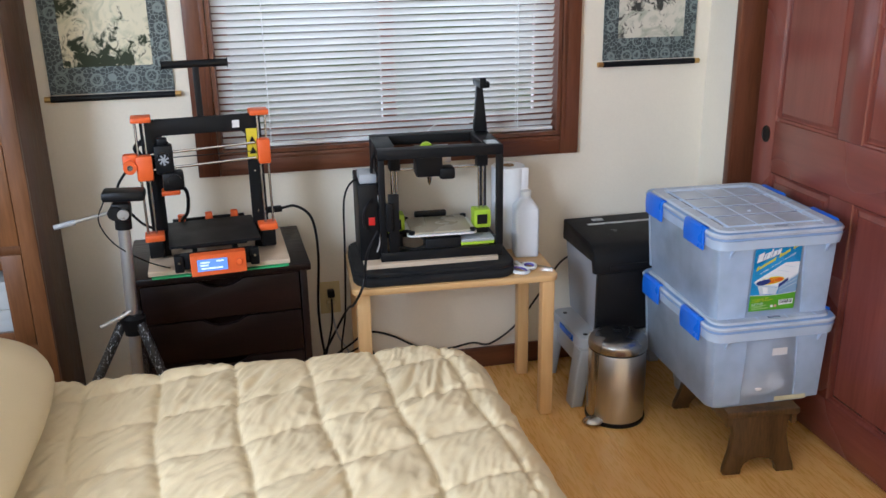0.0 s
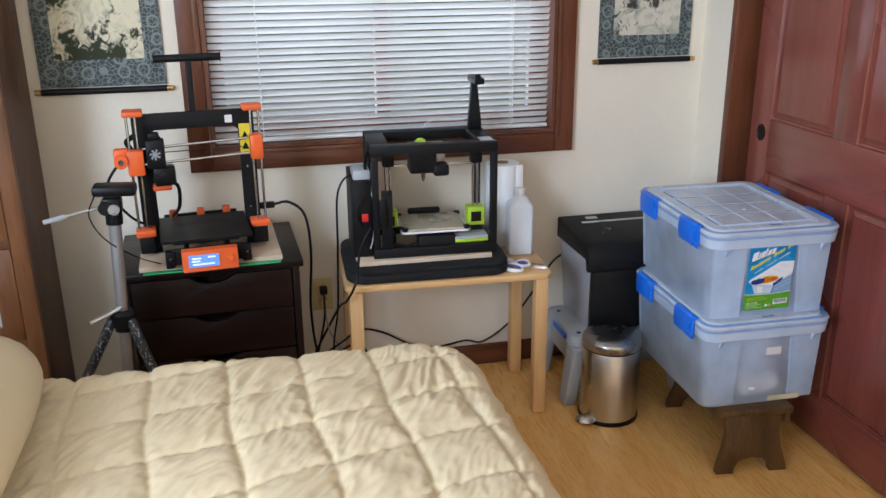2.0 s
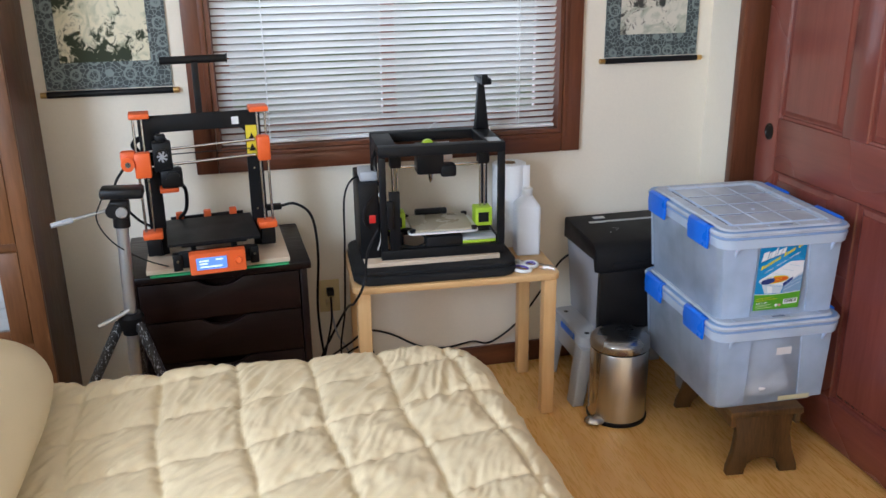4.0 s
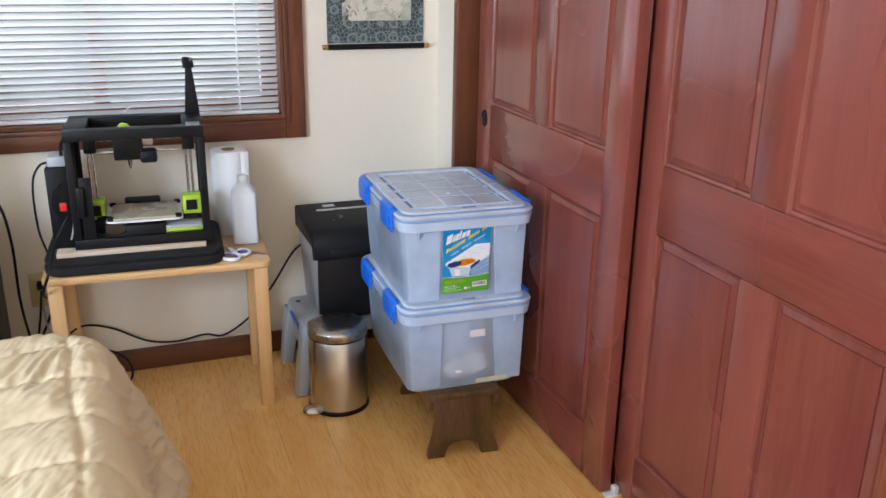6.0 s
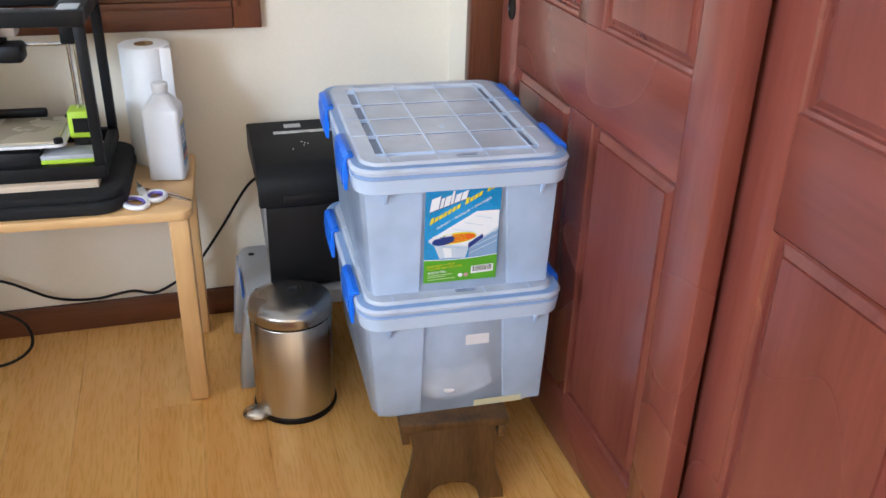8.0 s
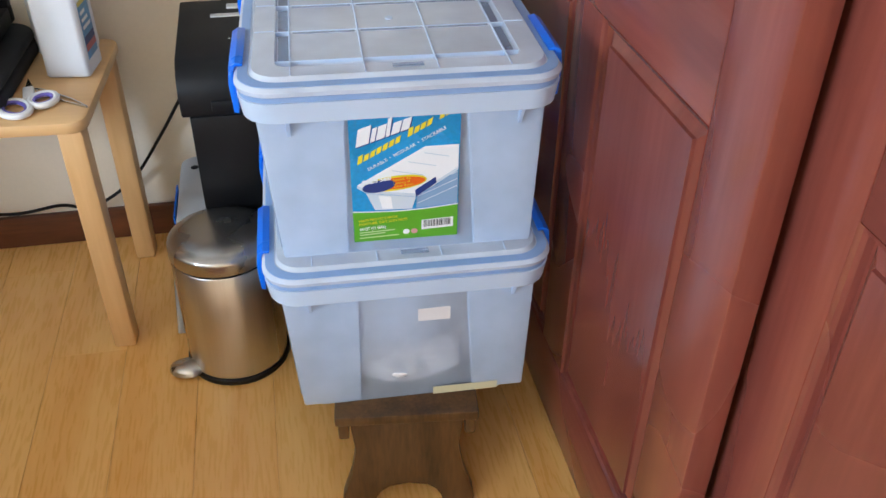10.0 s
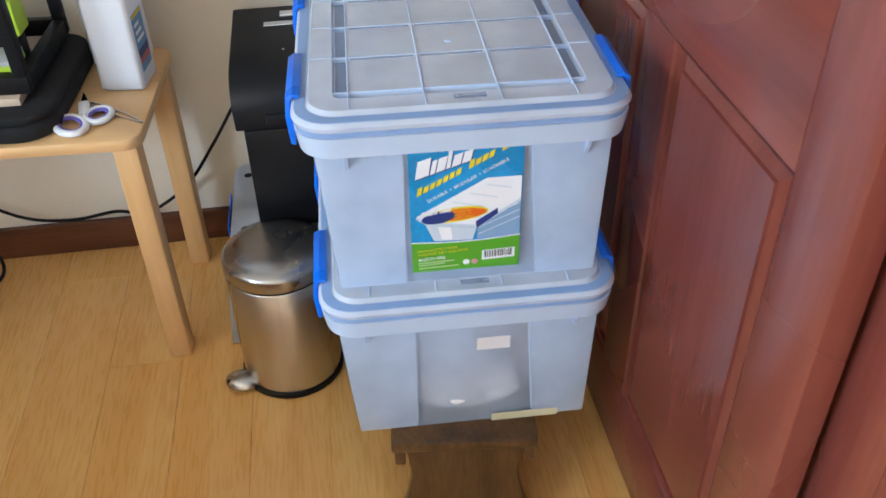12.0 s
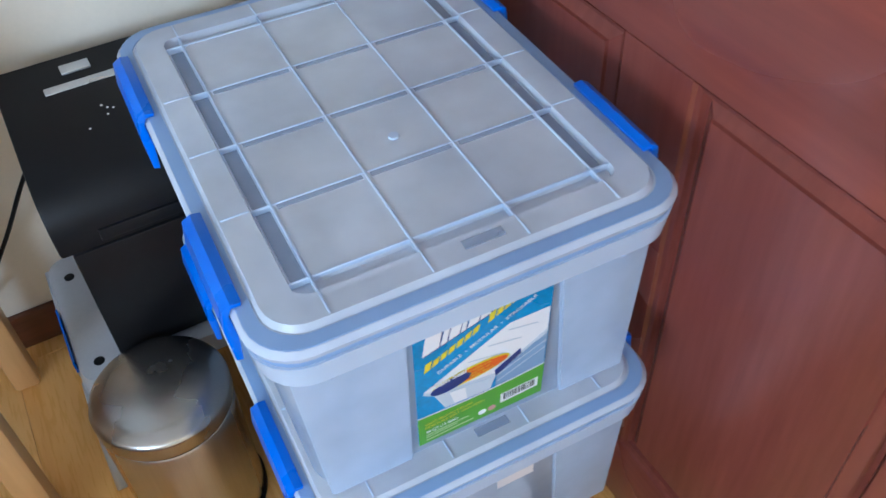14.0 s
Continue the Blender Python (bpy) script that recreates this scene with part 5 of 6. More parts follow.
for x in (0.055, LX - 0.055):
    for dx in (0, 0.014):
        part("smooth_rod", C((x + dx, 0.115, 0.05), (x + dx, 0.115, LZ - 0.03), 0.004, n=14), M_STEEL, L)
    br = bmesh.new()
    box(br, x - 0.022, x + 0.034, 0.085, 0.14, 0.065, 0.125, 0.004)
    part("axis_bracket", br, M_LIME, L, "lime green printed bracket")
    part("bracket_recess", B(x - 0.012, x + 0.022, 0.0835, 0.0852, 0.078, 0.110), M_BLACK, L)
    part("axis_motor", B(x - 0.016, x + 0.026, 0.088, 0.13, 0.012, 0.0645, bev=0.003), M_BLACK, L)
    part("rod_mount", B(x - 0.01, x + 0.026, 0.09, 0.13, LZ - 0.085, LZ - 0.0305, bev=0.004), M_BLACK, L)
for z in (0.262, 0.30):
    part("smooth_rod", C((0.05, 0.125, z), (LX - 0.05, 0.125, z), 0.004, n=14), M_STEEL, L)
hd = bmesh.new()
box(hd, 0.130, 0.215, 0.075, 0.15, 0.245, 0.335, 0.006)
box(hd, 0.205, 0.255, 0.07, 0.13, 0.235, 0.272, 0.008)
part("print_head", hd, M_BLACK, L, "black print head")
part("head_gear", C((0.165, 0.075, LZ - 0.018), (0.165, 0.095, LZ - 0.018), 0.021, n=24), M_LIME, L, "lime green gear")
part("head_motor", B(0.19, 0.245, 0.09, 0.14, 0.285, 0.335, bev=0.004), M_ALU, L)
part("nozzle", lathe(bmesh.new(), [(0.002, 0.215), (0.006, 0.224), (0.008, 0.245)], (0.175, 0.10), n=14), M_STEEL, L)
part("bed_mount", prism(bmesh.new(), rounded(0.090, 0.316, 0.020, 0.205, 0.02), 0.068, 0.074), M_WHITE, L)
part("print_bed", B(0.104, 0.302, 0.028, 0.205, 0.0745, 0.080, bev=0.001), mat("grey_glass_bed", (0.42, 0.37, 0.27), 0.3, 0.0), L, "grey glass print bed")
for x, y in ((0.104, 0.034), (0.302, 0.034), (0.104, 0.200), (0.302, 0.200)):
    part("bed_corner", lathe(bmesh.new(), [(0.010, 0.073), (0.010, 0.0835), (0.006, 0.085)], (x, y), n=16), M_BLACK, L)
part("wiper", B(0.14, 0.25, 0.225, 0.245, 0.07, 0.092, bev=0.006), M_BLACK, L)
part("bed_motor", B(0.145, 0.265, 0.02, 0.08, 0.006, 0.06, bev=0.008), M_BLACK, L)
part("drag_chain", tube([(0.06, 0.05, 0.03), (0.12, 0.045, 0.02), (0.16, 0.05, 0.045), (0.10, 0.06, 0.075), (0.065, 0.07, 0.07)], 0.007), M_BLACK, L)
bx = part("tool_tray", B(0.262, 0.372, 0.022, 0.085, 0.0305, 0.041, bev=0.002), M_LIME, L, "lime and silver tray")
part("tray_face", B(0.263, 0.371, 0.0205, 0.084, 0.0412, 0.050, bev=0.001), M_GREY, bx)
ctl = part("control_box", B(-0.062, -0.0005, 0.03, 0.25, 0.0, 0.242, bev=0.003), M_SATIN, L, "black control box")
part("adapter", B(-0.055, 0.0, 0.045, 0.14, 0.2425, 0.272, bev=0.005), M_GREY, ctl, "grey adapter on top")
part("switch", B(-0.032, -0.012, 0.026, 0.0295, 0.115, 0.14, bev=0.002), mat("red_switch", (0.65, 0.02, 0.015), 0.35), ctl, "red rocker switch")
part("front_panel", B(0.0285, 0.062, 0.002, 0.010, 0.0305, 0.215, bev=0.001), M_SATIN, L)
part("side_knob", B(0.02, 0.04, -0.012, -0.0005, 0.10, 0.19, bev=0.003), M_BLACK, L)
part("loop_cable", tube([(-0.02, 0.025, 0.20), (-0.045, 0.012, 0.17), (-0.05, 0.015, 0.13), (-0.035, 0.02, 0.10)], 0.003), M_BLACK, ctl)
part("loop_cable", tube([(0.0, 0.025, 0.21), (0.006, 0.012, 0.15), (0.0, 0.012, 0.07), (-0.01, 0.02, 0.03)], 0.0025), M_WHITE, ctl)
part("side_cable", tube([(0.004, 0.10, 0.33), (-0.012, 0.07, 0.30), (-0.012, 0.06, 0.26), (0.006, 0.09, 0.22)], 0.005), M_BLACK, L)
arm = bmesh.new()
prism(arm, [(0.350, LZ), (0.396, LZ), (0.380, 0.50), (0.362, 0.505)], 0.235, 0.262, "y", bev=0.002)
box(arm, 0.352, 0.385, 0.15, 0.265, 0.503, 0.522, 0.003)
box(arm, 0.352, 0.372, 0.145, 0.155, 0.503, 0.536, 0.002)
part("spool_arm", arm, M_SATIN, L, "black spool arm")
part("corner_plate", B(0.345, 0.385, 0.02, 0.075, LZ + 0.0002, LZ + 0.0018), M_ALU, L)
part("filament_tube", tube([(0.17, 0.09, LZ + 0.035), (0.20, 0.11, LZ + 0.05), (0.26, 0.17, LZ + 0.04), (0.33, 0.22, LZ + 0.03)], 0.0016), M_WHITE, L)

# ---------- on the table: bottle, paper roll, scissors, tweezers ----------
roll = thing("paper_towel_roll", pose(1.167, 3.045, TZ + 0.0005), "white paper towel roll standing on the table", "paper towel")
part("paper", lathe(bmesh.new(), [(0.054, 0.0), (0.056, 0.003), (0.056, 0.277), (0.054, 0.279), (0.0215, 0.2785), (0.0212, 0.27)], n=48), M_PAPER, roll)
part("core", lathe(bmesh.new(), [(0.0205, 0.262), (0.0205, 0.2800), (0.0180, 0.2800), (0.0175, 0.2655)], n=28), M_CARD, roll, "brown cardboard core")
part("loose_sheet", box(bmesh.new(), 0.03, 0.058, -0.045, -0.040, 0.002, 0.277, 0.002), M_PAPER, roll)

M_BOTTLE = frosted("milky_bottle_plastic", (0.94, 0.95, 0.97), 0.16, 0.35, 0.25)
bot = thing("bottle", pose(1.194, 2.935, TZ + 0.0005, 0, 0, -8), "square milky plastic bottle half full of clear liquid", "bottle")
bb = bmesh.new()
rounded_loft(bb, [(-0.036, 0.036, -0.039, 0.039, 0.008, 0.001), (-0.039, 0.039, -0.042, 0.042, 0.010, 0.004), (-0.039, 0.039, -0.042, 0.042, 0.010, 0.160), (-0.037, 0.037, -0.040, 0.040, 0.012, 0.166),
                  (-0.020, 0.020, -0.021, 0.021, 0.018, 0.190), (-0.0165, 0.0165, -0.0165, 0.0165, 0.0160, 0.194), (-0.0165, 0.0165, -0.0165, 0.0165, 0.0160, 0.200)])
part("bottle_body", bb, M_BOTTLE, bot)
lq = bmesh.new()
rounded_loft(lq, [(-0.0375, 0.0375, -0.0405, 0.0405, 0.009, 0.004), (-0.0375, 0.0375, -0.0405, 0.0405, 0.009, 0.092)])
part("liquid", lq, frosted("cloudy_liquid", (0.86, 0.87, 0.90), 0.25, 0.2), bot)
cap = lathe(bmesh.new(), [(0.0175, 0.2005), (0.018, 0.203), (0.018, 0.216), (0.0165, 0.218)], n=28)
part("cap", cap, M_WHITE, bot, "white screw cap")
slab = part("side_label", B(0.0392, 0.0397, -0.030, 0.024, 0.030, 0.132), mat("blue_bottle_label", (0.10, 0.30, 0.55), 0.4, vary=0.4, scale=40), bot, "printed label")
part("label_band", B(0.0397, 0.0400, -0.030, 0.024, 0.124, 0.132), mat("yellow_label_band", (0.62, 0.50, 0.08), 0.4), slab)
part("label_band", B(0.0397, 0.0400, -0.030, 0.024, 0.056, 0.070), mat("navy_label_band", (0.02, 0.04, 0.16), 0.4), slab)
part("label_band", B(0.0397, 0.0400, -0.030, 0.024, 0.044, 0.056), mat("red_label_band", (0.45, 0.10, 0.10), 0.4), slab)
for k in range(3):
    part("label_bar", B(0.0397, 0.0400, -0.024, 0.016 - 0.008 * k, 0.082 + 0.013 * k, 0.088 + 0.013 * k), M_WHITE, slab)

sc = thing("scissors", pose(1.140, 2.795, TZ + 0.001, 0, 0, 101), "scissors with white and purple handles", "scissors")


def ring_handle(cx, cy, rx, ry, r, z, turn):
    pts = []
    for k in range(13):
        a = 2 * math.pi * k / 12
        x, y = rx * math.cos(a), ry * math.sin(a)
        pts.append((cx + x * math.cos(turn) - y * math.sin(turn), cy + x * math.sin(turn) + y * math.cos(turn), z))
    return tube(pts, r, res=3)


for s, rx, ry in ((-1, 0.025, 0.0205), (1, 0.033, 0.0225)):
    part("handle", ring_handle(-0.010 * s - 0.012, s * 0.0225, rx, ry, 0.0058, 0.0065, s * 0.35), M_WHITE, sc, "white plastic handle")
    part("grip", ring_handle(-0.010 * s - 0.012, s * 0.0225, rx - 0.0065, ry - 0.006, 0.0034, 0.0075, s * 0.35), M_PURPLE, sc, "purple soft grip")
part("handle_neck", B(0.008, 0.055, -0.0095, 0.0095, 0.002, 0.011, bev=0.004), M_WHITE, sc)
part("blade", prism(bmesh.new(), [(0.052, -0.007), (0.062, -0.007), (0.098, 0.0), (0.052, 0.006)], 0.004, 0.0065), M_STEEL, sc)
tw = bmesh.new()
for s in (-1, 1):
    prism(tw, [(-0.065, s * 0.001), (-0.05, s * 0.006), (0.02, s * 0.007), (0.066, s * 0.0015), (0.066, s * 0.0003), (0.02, s * 0.005), (-0.05, s * 0.004), (-0.065, 0)], 0.012, 0.0155)
solid("tweezers", tw, M_STEEL, "steel tweezers lying on the table beside the scissors", "tweezers", m=pose(1.186, 2.812, TZ - 0.0115, 0, 0, -42))

# ---------- tripod beside the dresser ----------
tp = thing("tripod", pose(-0.036, 2.600, 0, 0, 2.2, 0) @ Matrix.Diagonal((1, 1, 0.985, 1)), "silver camera tripod with paint-spotted black legs", "tripod")
part("column", C((0, 0, 0.36), (0, 0, 0.80), 0.0155, n=24), M_ALU, tp, "silver centre column")
part("column_sleeve", C((0, 0, 0.50), (0, 0, 0.555), 0.023, n=24), M_BLACK, tp)
hub = bmesh.new()
lathe(hub, [(0.03, 0.515), (0.034, 0.525), (0.034, 0.55), (0.026, 0.56)], n=20)
part("hub", hub, M_BLACK, tp)
M_SPOT = mat("paint_spotted_black", (0.03, 0.03, 0.032), 0.45)
legm = M_SPOT.node_tree
vn = legm.nodes.new("ShaderNodeTexNoise")
vn.inputs["Scale"].default_value, vn.inputs["Detail"].default_value = 60, 2
vr = legm.nodes.new("ShaderNodeMapRange")
vr.inputs[1].default_value, vr.inputs[2].default_value = 0.60, 0.63
mx = legm.nodes.new("ShaderNodeMix")
mx.data_type = "RGBA"
mx.inputs["A"].default_value, mx.inputs["B"].default_value = (0.018, 0.018, 0.02, 1), (0.5, 0.55, 0.6, 1)
legm.links.new(vn.outputs["Fac"], vr.inputs[0])
legm.links.new(vr.outputs[0], mx.inputs["Factor"])
legm.links.new(mx.outputs["Result"], legm.nodes["Principled BSDF"].inputs["Base Color"])
for a in (200, 318, 80):
    c, s = math.cos(radians(a)), math.sin(radians(a))
    lg = bmesh.new()
    foot_out = 0.30 if a != 80 else 0.12
    cyl(lg, (0.028 * c, 0.028 * s, 0.535), (foot_out * c, foot_out * s, 0.012), 0.0135, 0.012, n=14)
    lgo = part("leg", lg, M_SPOT, tp, "black leg with light paint spots")
    part("rubber_foot", C((foot_out * c, foot_out * s, 0.0), (foot_out * c * 0.985, foot_out * s * 0.985, 0.03), 0.015, 0.0135, n=14), M_BLACK, lgo)
part("leg_brace", tube([(-0.075, -0.05, 0.545), (-0.03, -0.03, 0.56), (0.0, -0.02, 0.575)], 0.006), M_ALU, tp)
hd = bmesh.new()
cyl(hd, (0, 0, 0.80), (0, 0, 0.835), 0.021, n=20)
box(hd, -0.025, 0.022, -0.022, 0.022, 0.825, 0.872, 0.008)
cyl(hd, (-0.015, -0.03, 0.848), (-0.015, 0.03, 0.848), 0.018, n=20)
part("pan_head", hd, M_BLACK, tp, "black pan head")
part("camera_plate", B(-0.045, 0.06, -0.03, 0.03, 0.878, 0.905, bev=0.008), M_BLACK, tp)
part("lock_knob", C((0.005, -0.024, 0.845), (0.005, -0.032, 0.845), 0.014, n=20), M_ALU, tp)
ph = part("pan_handle", C((-0.02, -0.01, 0.85), (-0.115, -0.05, 0.835), 0.0045, n=12), M_ALU, tp)
part("handle_grip", C((-0.108, -0.047, 0.836), (-0.155, -0.066, 0.829), 0.0075, 0.0065, n=16), M_GREY, ph, "white handle grip")
part("strap_cord", tube([(-0.04, -0.02, 0.88), (-0.055, -0.03, 0.83), (-0.02, -0.04, 0.77), (0.04, 0.05, 0.69), (0.10, 0.16, 0.625), (0.14, 0.19, 0.606)], 0.0018), M_BLACK, tp)

# ---------- printed label on the upper box ----------
lab = part("label", B(0, 0.1435, 0, 0.0006, 0, 0.200), mat("label_blue", (0.015, 0.27, 0.58), 0.3, vary=0.35, scale=9, bump=0.0), top_box, "glossy blue and green printed label")
# the tub's wall leans outwards towards the rim
lab.matrix_basis = pose(0.128, 0.0278, 0.029, math.degrees(math.atan2(0.0105, 0.2185)), 0, 0) @ Matrix.Diagonal((0.955, 1, 0.965, 1))


def ink(name, colour):
    return mat(name, colour, 0.35, vary=0.03, bump=0.0)


I_GREEN, I_WHITE, I_YEL, I_NAVY, I_ORANGE, I_PALE, I_BLK = ink("ink_green", (0.10, 0.36, 0.02)), ink("ink_white", (0.80, 0.82, 0.84)), ink("ink_yellow", (0.75, 0.62, 0.02)), ink("ink_navy", (0.015, 0.04, 0.20)), ink("ink_orange", (0.75, 0.12, 0.01)), ink("ink_pale", (0.55, 0.64, 0.72)), ink("ink_black", (0.01, 0.01, 0.012))


def shape(name, pts, material, level):
    return part(name, prism(bmesh.new(), pts, -0.00022 * level - 0.0002, -0.00022 * level, "y"), material, lab)


wave = [(0.143 * i / 12, 0.050 - 0.004 * math.sin(math.pi * i / 12) + 0.002 * i / 12) for i in range(13)]
shape("green_band", [(0.0003, 0.0003), (0.1432, 0.0003)] + [(min(x, 0.1432), z) for x, z in reversed(wave)], I_GREEN, 1)
shape("white_line", wave + [(x, z + 0.0016) for x, z in reversed(wave)], I_WHITE, 2)
# picture of a box on the label
shape("picture_lid", [(0.008, 0.093), (0.098, 0.146), (0.142, 0.146), (0.142, 0.112), (0.086, 0.074), (0.02, 0.084)], I_WHITE, 2)
shape("picture_rim", [(0.008, 0.093), (0.02, 0.084), (0.086, 0.074), (0.142, 0.112), (0.142, 0.107), (0.086, 0.069), (0.019, 0.080), (0.007, 0.089)], I_PALE, 3)
shape("picture_front", [(0.019, 0.0795), (0.0855, 0.0685), (0.080, 0.050), (0.030, 0.052)], I_PALE, 3)
shape("picture_side", [(0.0865, 0.0685), (0.142, 0.106), (0.142, 0.054), (0.086, 0.0505)], ink("ink_steel_blue", (0.22, 0.36, 0.55)), 3)
shape("picture_panel", [(0.035, 0.075), (0.052, 0.072), (0.054, 0.0525), (0.040, 0.0535)], I_WHITE, 4)
for k in range(4):
    f = (k + 0.6) / 4
    shape("picture_rib", [(0.02 + 0.085 * f, 0.094 + 0.048 * f), (0.066 + 0.070 * f, 0.083 + 0.052 * f), (0.067 + 0.070 * f, 0.0815 + 0.052 * f), (0.021 + 0.085 * f, 0.0925 + 0.048 * f)], I_PALE, 4)
for k in range(3):
    z0 = 0.058 + 0.011 * k
    shape("picture_grid", [(0.088, z0), (0.141, z0 + 0.024), (0.141, z0 + 0.0252), (0.088, z0 + 0.0012)], I_PALE, 4)
shape("picture_latch", [(0.084, 0.080), (0.112, 0.099), (0.113, 0.090), (0.0855, 0.069)], I_NAVY, 5)
oval = [(0.058 + 0.042 * math.cos(radians(a)) , 0.093 + 0.0115 * math.sin(radians(a)) + 0.0035 * math.cos(radians(a))) for a in range(0, 360, 15)]
shape("yellow_oval", oval, I_YEL, 5)
shape("orange_oval", [(0.042 + 0.9 * (x - 0.05) + 0.011, 0.093 + 0.75 * (z - 0.093)) for x, z in oval], I_ORANGE, 6)
shape("navy_oval", [(0.036 + 0.52 * (x - 0.058), 0.090 + 0.8 * (z - 0.093)) for x, z in oval], I_NAVY, 7)
# maker's mark: plain slanted bars
for k, (w, h) in enumerate(((0.017, 0.026), (0.006, 0.020), (0.011, 0.020), (0.005, 0.026), (0.011, 0.017), (0.011, 0.017))):
    x0 = 0.008 + sum(q + 0.0016 for q in (0.017, 0.006, 0.011, 0.005, 0.011, 0.011)[:k])
    z0 = 0.150 + 0.34 * (x0 - 0.008)
    shape("mark_shadow", [(x0 + 0.0012, z0 - 0.0016), (x0 + w + 0.0012, z0 + 0.34 * w - 0.0016), (x0 + w + 0.0052, z0 + 0.34 * w + h - 0.0016), (x0 + 0.0052, z0 + h - 0.0016)], I_NAVY, 2)
    shape("mark_bar", [(x0, z0), (x0 + w, z0 + 0.34 * w), (x0 + w + 0.004, z0 + 0.34 * w + h), (x0 + 0.004, z0 + h)], I_WHITE, 3)
for k in range(15):
    if k in (7, 12):
        continue
    x0 = 0.009 + 0.0082 * k
    z0 = 0.124 + 0.56 * (x0 - 0.009)
    h = 0.0125 if k in (0, 8, 13) else 0.0095
    shape("product_bar", [(x0, z0), (x0 + 0.0064, z0 + 0.0036), (x0 + 0.0084, z0 + 0.0036 + h), (x0 + 0.002, z0 + h)], I_YEL, 3)


def words(text, x, z, size, material, level, tilt=0.0, width=None, italic=0.0, thick=0.0):
    writing("lettering", text, size, material, lab, pose(x, -0.00022 * level - 0.0003, z, 90, 0, 0) @ pose(0, 0, 0, 0, 0, tilt), width=width, italic=italic, thick=thick)


words("DURABLE  •  MODULAR  •  STACKABLE", 0.024, 0.1145, 0.0066, I_WHITE, 4, 29, 0.116, thick=0.0001)
words("Foam Seal", 0.014, 0.0935, 0.0095, I_WHITE, 8, 9, 0.040, 0.2, 0.0003)
words("Double the", 0.055, 0.0965, 0.0050, I_YEL, 8, 6, 0.024)
words("Latches of", 0.056, 0.0915, 0.0050, I_YEL, 8, 6, 0.022)
words("Other Boxes", 0.056, 0.0865, 0.0050, I_YEL, 8, 6, 0.026)
words("HELPS PROTECT FROM", 0.008, 0.0335, 0.0056, I_YEL, 3, 4, 0.052)
words("MOISTURE, DIRT AND PESTS", 0.008, 0.0275, 0.0056, I_YEL, 3, 4, 0.066)
words("44 QT (11 GAL)", 0.008, 0.0190, 0.0066, I_WHITE, 3, 4, 0.036, thick=0.0002)
for z, w in ((0.0145, 0.048), (0.0105, 0.035), (0.0055, 0.054)):
    shape("small_print", [(0.008, z), (0.008 + w, z + 0.002), (0.008 + w, z + 0.0038), (0.008, z + 0.0018)], ink("ink_pale_green", (0.45, 0.62, 0.30)), 3)
shape("barcode_field", [(0.093, 0.014), (0.137, 0.016), (0.137, 0.032), (0.093, 0.030)], I_WHITE, 3)
x = 0.096
while x < 0.133:
    w = random.choice((0.0006, 0.001, 0.0015))
    zz = (x - 0.093) * 0.045
    shape("barcode_bar", [(x, 0.018 + zz), (x + w, 0.018 + zz), (x + w, 0.029 + zz), (x, 0.029 + zz)], I_BLK, 4)
    x += w + random.choice((0.0006, 0.0009, 0.0013))
for x, m in ((0.072, I_WHITE), (0.083, ink("ink_pink", (0.6, 0.3, 0.3)))):
    shape("round_mark", [(x + 0.0046 * math.cos(radians(a)), 0.0125 + 0.0042 * math.sin(radians(a))) for a in range(0, 360, 20)], m, 3)
# moulded mark on the lids
for bx in (top_box, low_box):
    part("moulded_mark", B(0.185, 0.222, 0.030, 0.040, 0.2718, 0.2725), M_SLOT, bx)
part("sticker", B(0.206, 0.252, 0.0262, 0.0268, 0.156, 0.178), ink("sticker_white", (0.72, 0.70, 0.70)), low_box, "white paper sticker")
part("sticker", B(0.228, 0.326, 0.0265, 0.0271, 0.010, 0.024), ink("sticker_cream", (0.66, 0.62, 0.40)), low_box, "faded cream sticker")


# ---------- inside the boxes ----------
def spool(m, col, label):
    ob = thing("filament_spool", m, label, "spool", "spools in the boxes")
    dark = mat("spool_plastic", (0.10, 0.11, 0.13), 0.5)
    for x in (0.0, 0.058):
        bm = lathe(bmesh.new(), [(0.028, 0.0), (0.095, 0.0), (0.097, 0.002), (0.095, 0.004), (0.028, 0.004)], n=40)
        bmesh.ops.transform(bm, matrix=Matrix.Translation((x, 0, 0.098)) @ pose(0, 0, 0, 0, 90, 0), verts=bm.verts[:])
        part("flange", bm, dark, ob)
    bm = lathe(bmesh.new(), [(0.03, 0.0045), (0.083, 0.0045), (0.083, 0.0575), (0.03, 0.0575)], n=40)
    bmesh.ops.transform(bm, matrix=Matrix.Translation((0, 0, 0.098)) @ pose(0, 0, 0, 0, 90, 0), verts=bm.verts[:])
    part("winding", bm, mat("filament", col, 0.4), ob)
    return ob


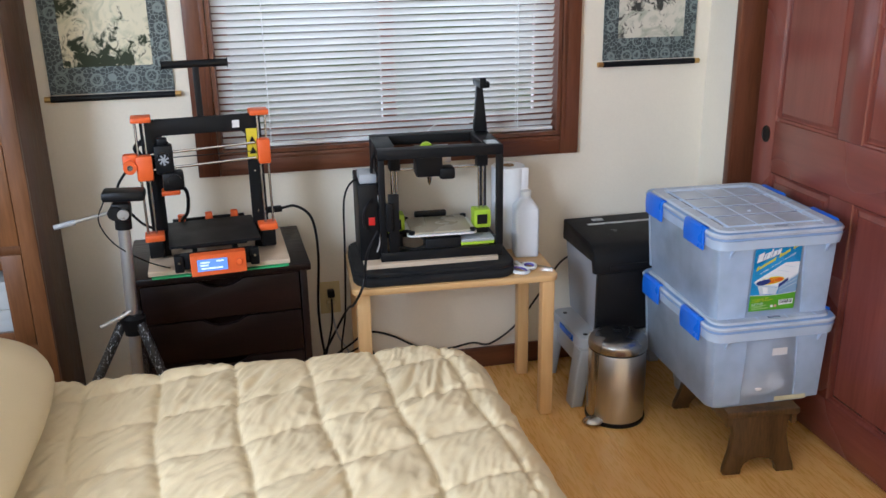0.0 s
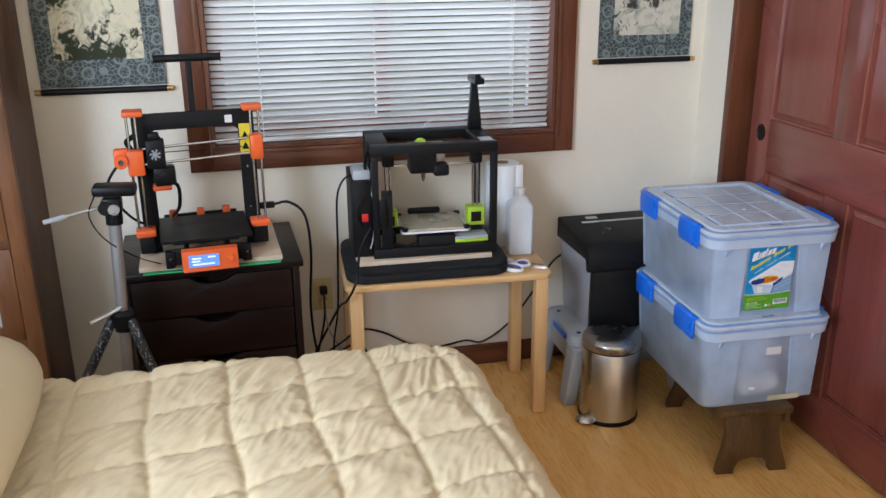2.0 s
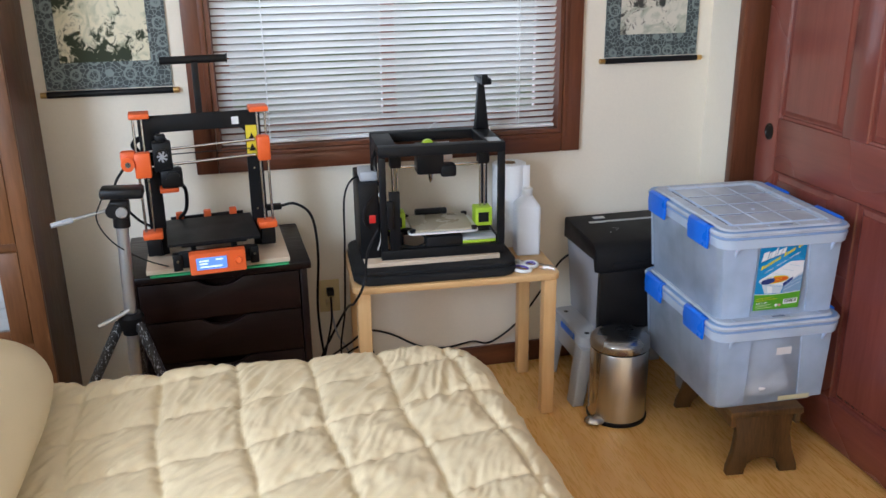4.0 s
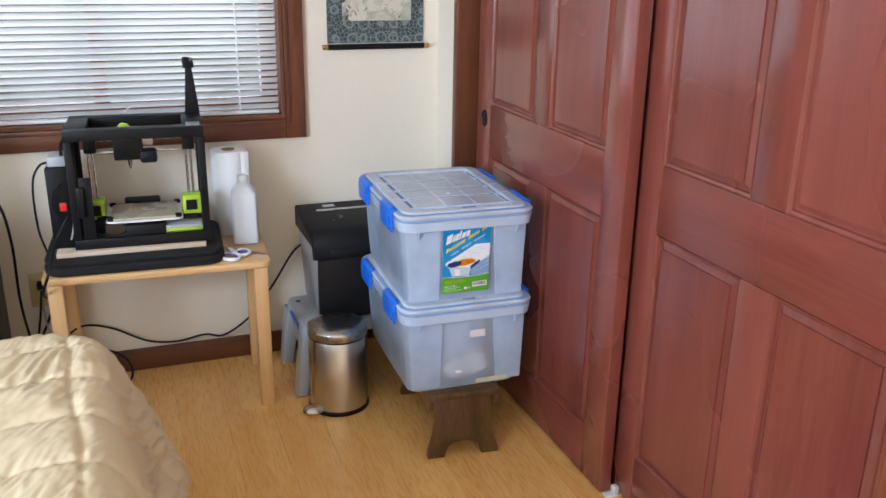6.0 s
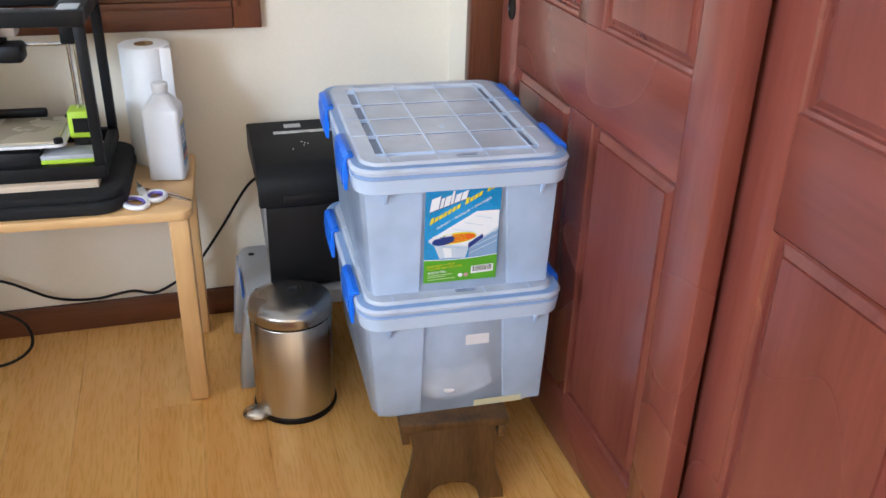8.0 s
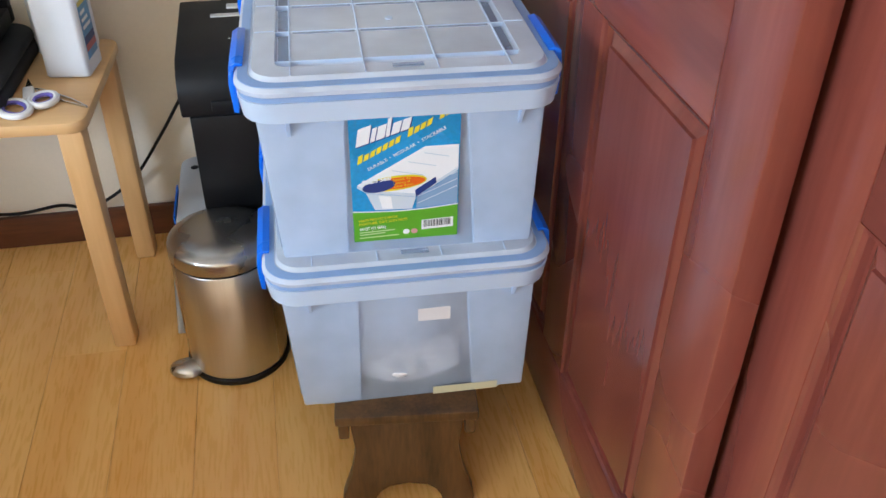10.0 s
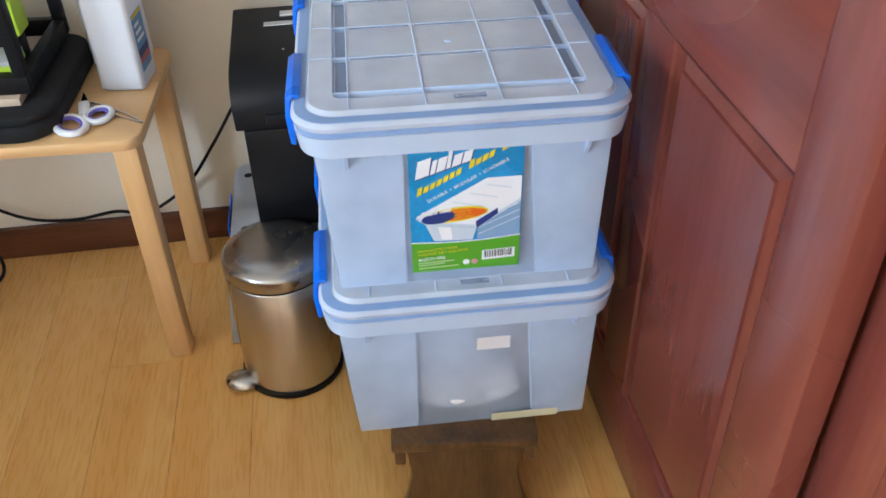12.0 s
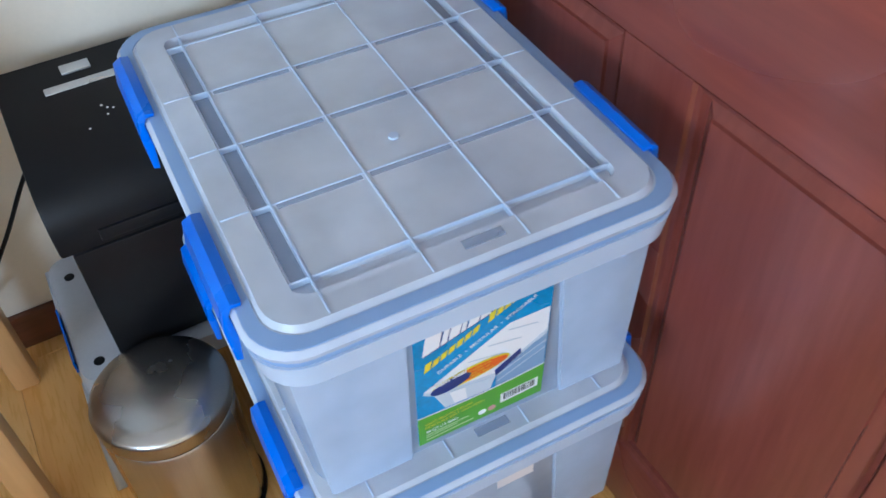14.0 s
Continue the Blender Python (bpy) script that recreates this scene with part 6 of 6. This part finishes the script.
def drum(m, label):
    ob = thing("round_tub", m, label, "tub")
    part("body", lathe(bmesh.new(), [(0.098, 0.0), (0.102, 0.004), (0.106, 0.085), (0.108, 0.088)], n=44), mat("blue_grey_tub", (0.52, 0.60, 0.74), 0.45), ob)
    part("cover", lathe(bmesh.new(), [(0.110, 0.0885), (0.111, 0.098), (0.108, 0.1005), (0.02, 0.102)], n=44), mat("blue_grey_cover", (0.55, 0.63, 0.76), 0.45), ob)
    return ob


def bag(m, sx, sy, sz, label):
    bm = bmesh.new()
    bmesh.ops.create_icosphere(bm, subdivisions=5, radius=1)
    for v in bm.verts:
        d = 1 + 0.16 * noise.noise(v.co * 2.1) + 0.06 * noise.noise(v.co * 6)
        v.co = Vector((v.co.x * sx, v.co.y * sy, max(-0.8, v.co.z) * sz)) * d
    lo = min(v.co.z for v in bm.verts)
    for v in bm.verts:
        v.co.z -= lo
    return solid("plastic_bag", bm, M_BAG, label, "bag", m=m, angle=180)


M_BAG = mat("white_bag_plastic", (0.86, 0.85, 0.86), 0.4, vary=0.04)
zb, zt2 = Z_BOX + 0.0045, Z_BOX + H_BOX + 0.0045
spool(pose(1.555, 2.56, zt2), (0.30, 0.33, 0.40), "grey filament spool standing in the upper box")
spool(pose(1.640, 2.58, zt2), (0.60, 0.60, 0.62), "white filament spool standing in the upper box")
spool(pose(1.555, 2.60, zb), (0.45, 0.47, 0.50), "pale filament spool standing in the lower box")
bag(pose(1.705, 2.375, zb), 0.115, 0.080, 0.05, "crumpled white plastic bag in the lower box")
bag(pose(1.74, 2.58, zb), 0.09, 0.10, 0.05, "crumpled white plastic bag in the lower box")
drum(pose(1.700, 2.400, zb + 0.096), "blue-grey round tub lying on the bag in the box")

# ---------- floor mat before the stool ----------
rm = thing("floor_mat", pose(1.513, 2.055, 0.0005), "dark red floor mat with a black border", "mat")
part("border", prism(bmesh.new(), rounded(-0.62, 0, -0.95, 0, 0.012), 0, 0.006), M_BLACK, rm)
part("field", B(-0.585, -0.030, -0.915, -0.028, 0.0062, 0.0085, bev=0.001), mat("dark_red_pile", (0.30, 0.04, 0.028), 0.95, vary=0.3, scale=60, bump=0.5), rm)
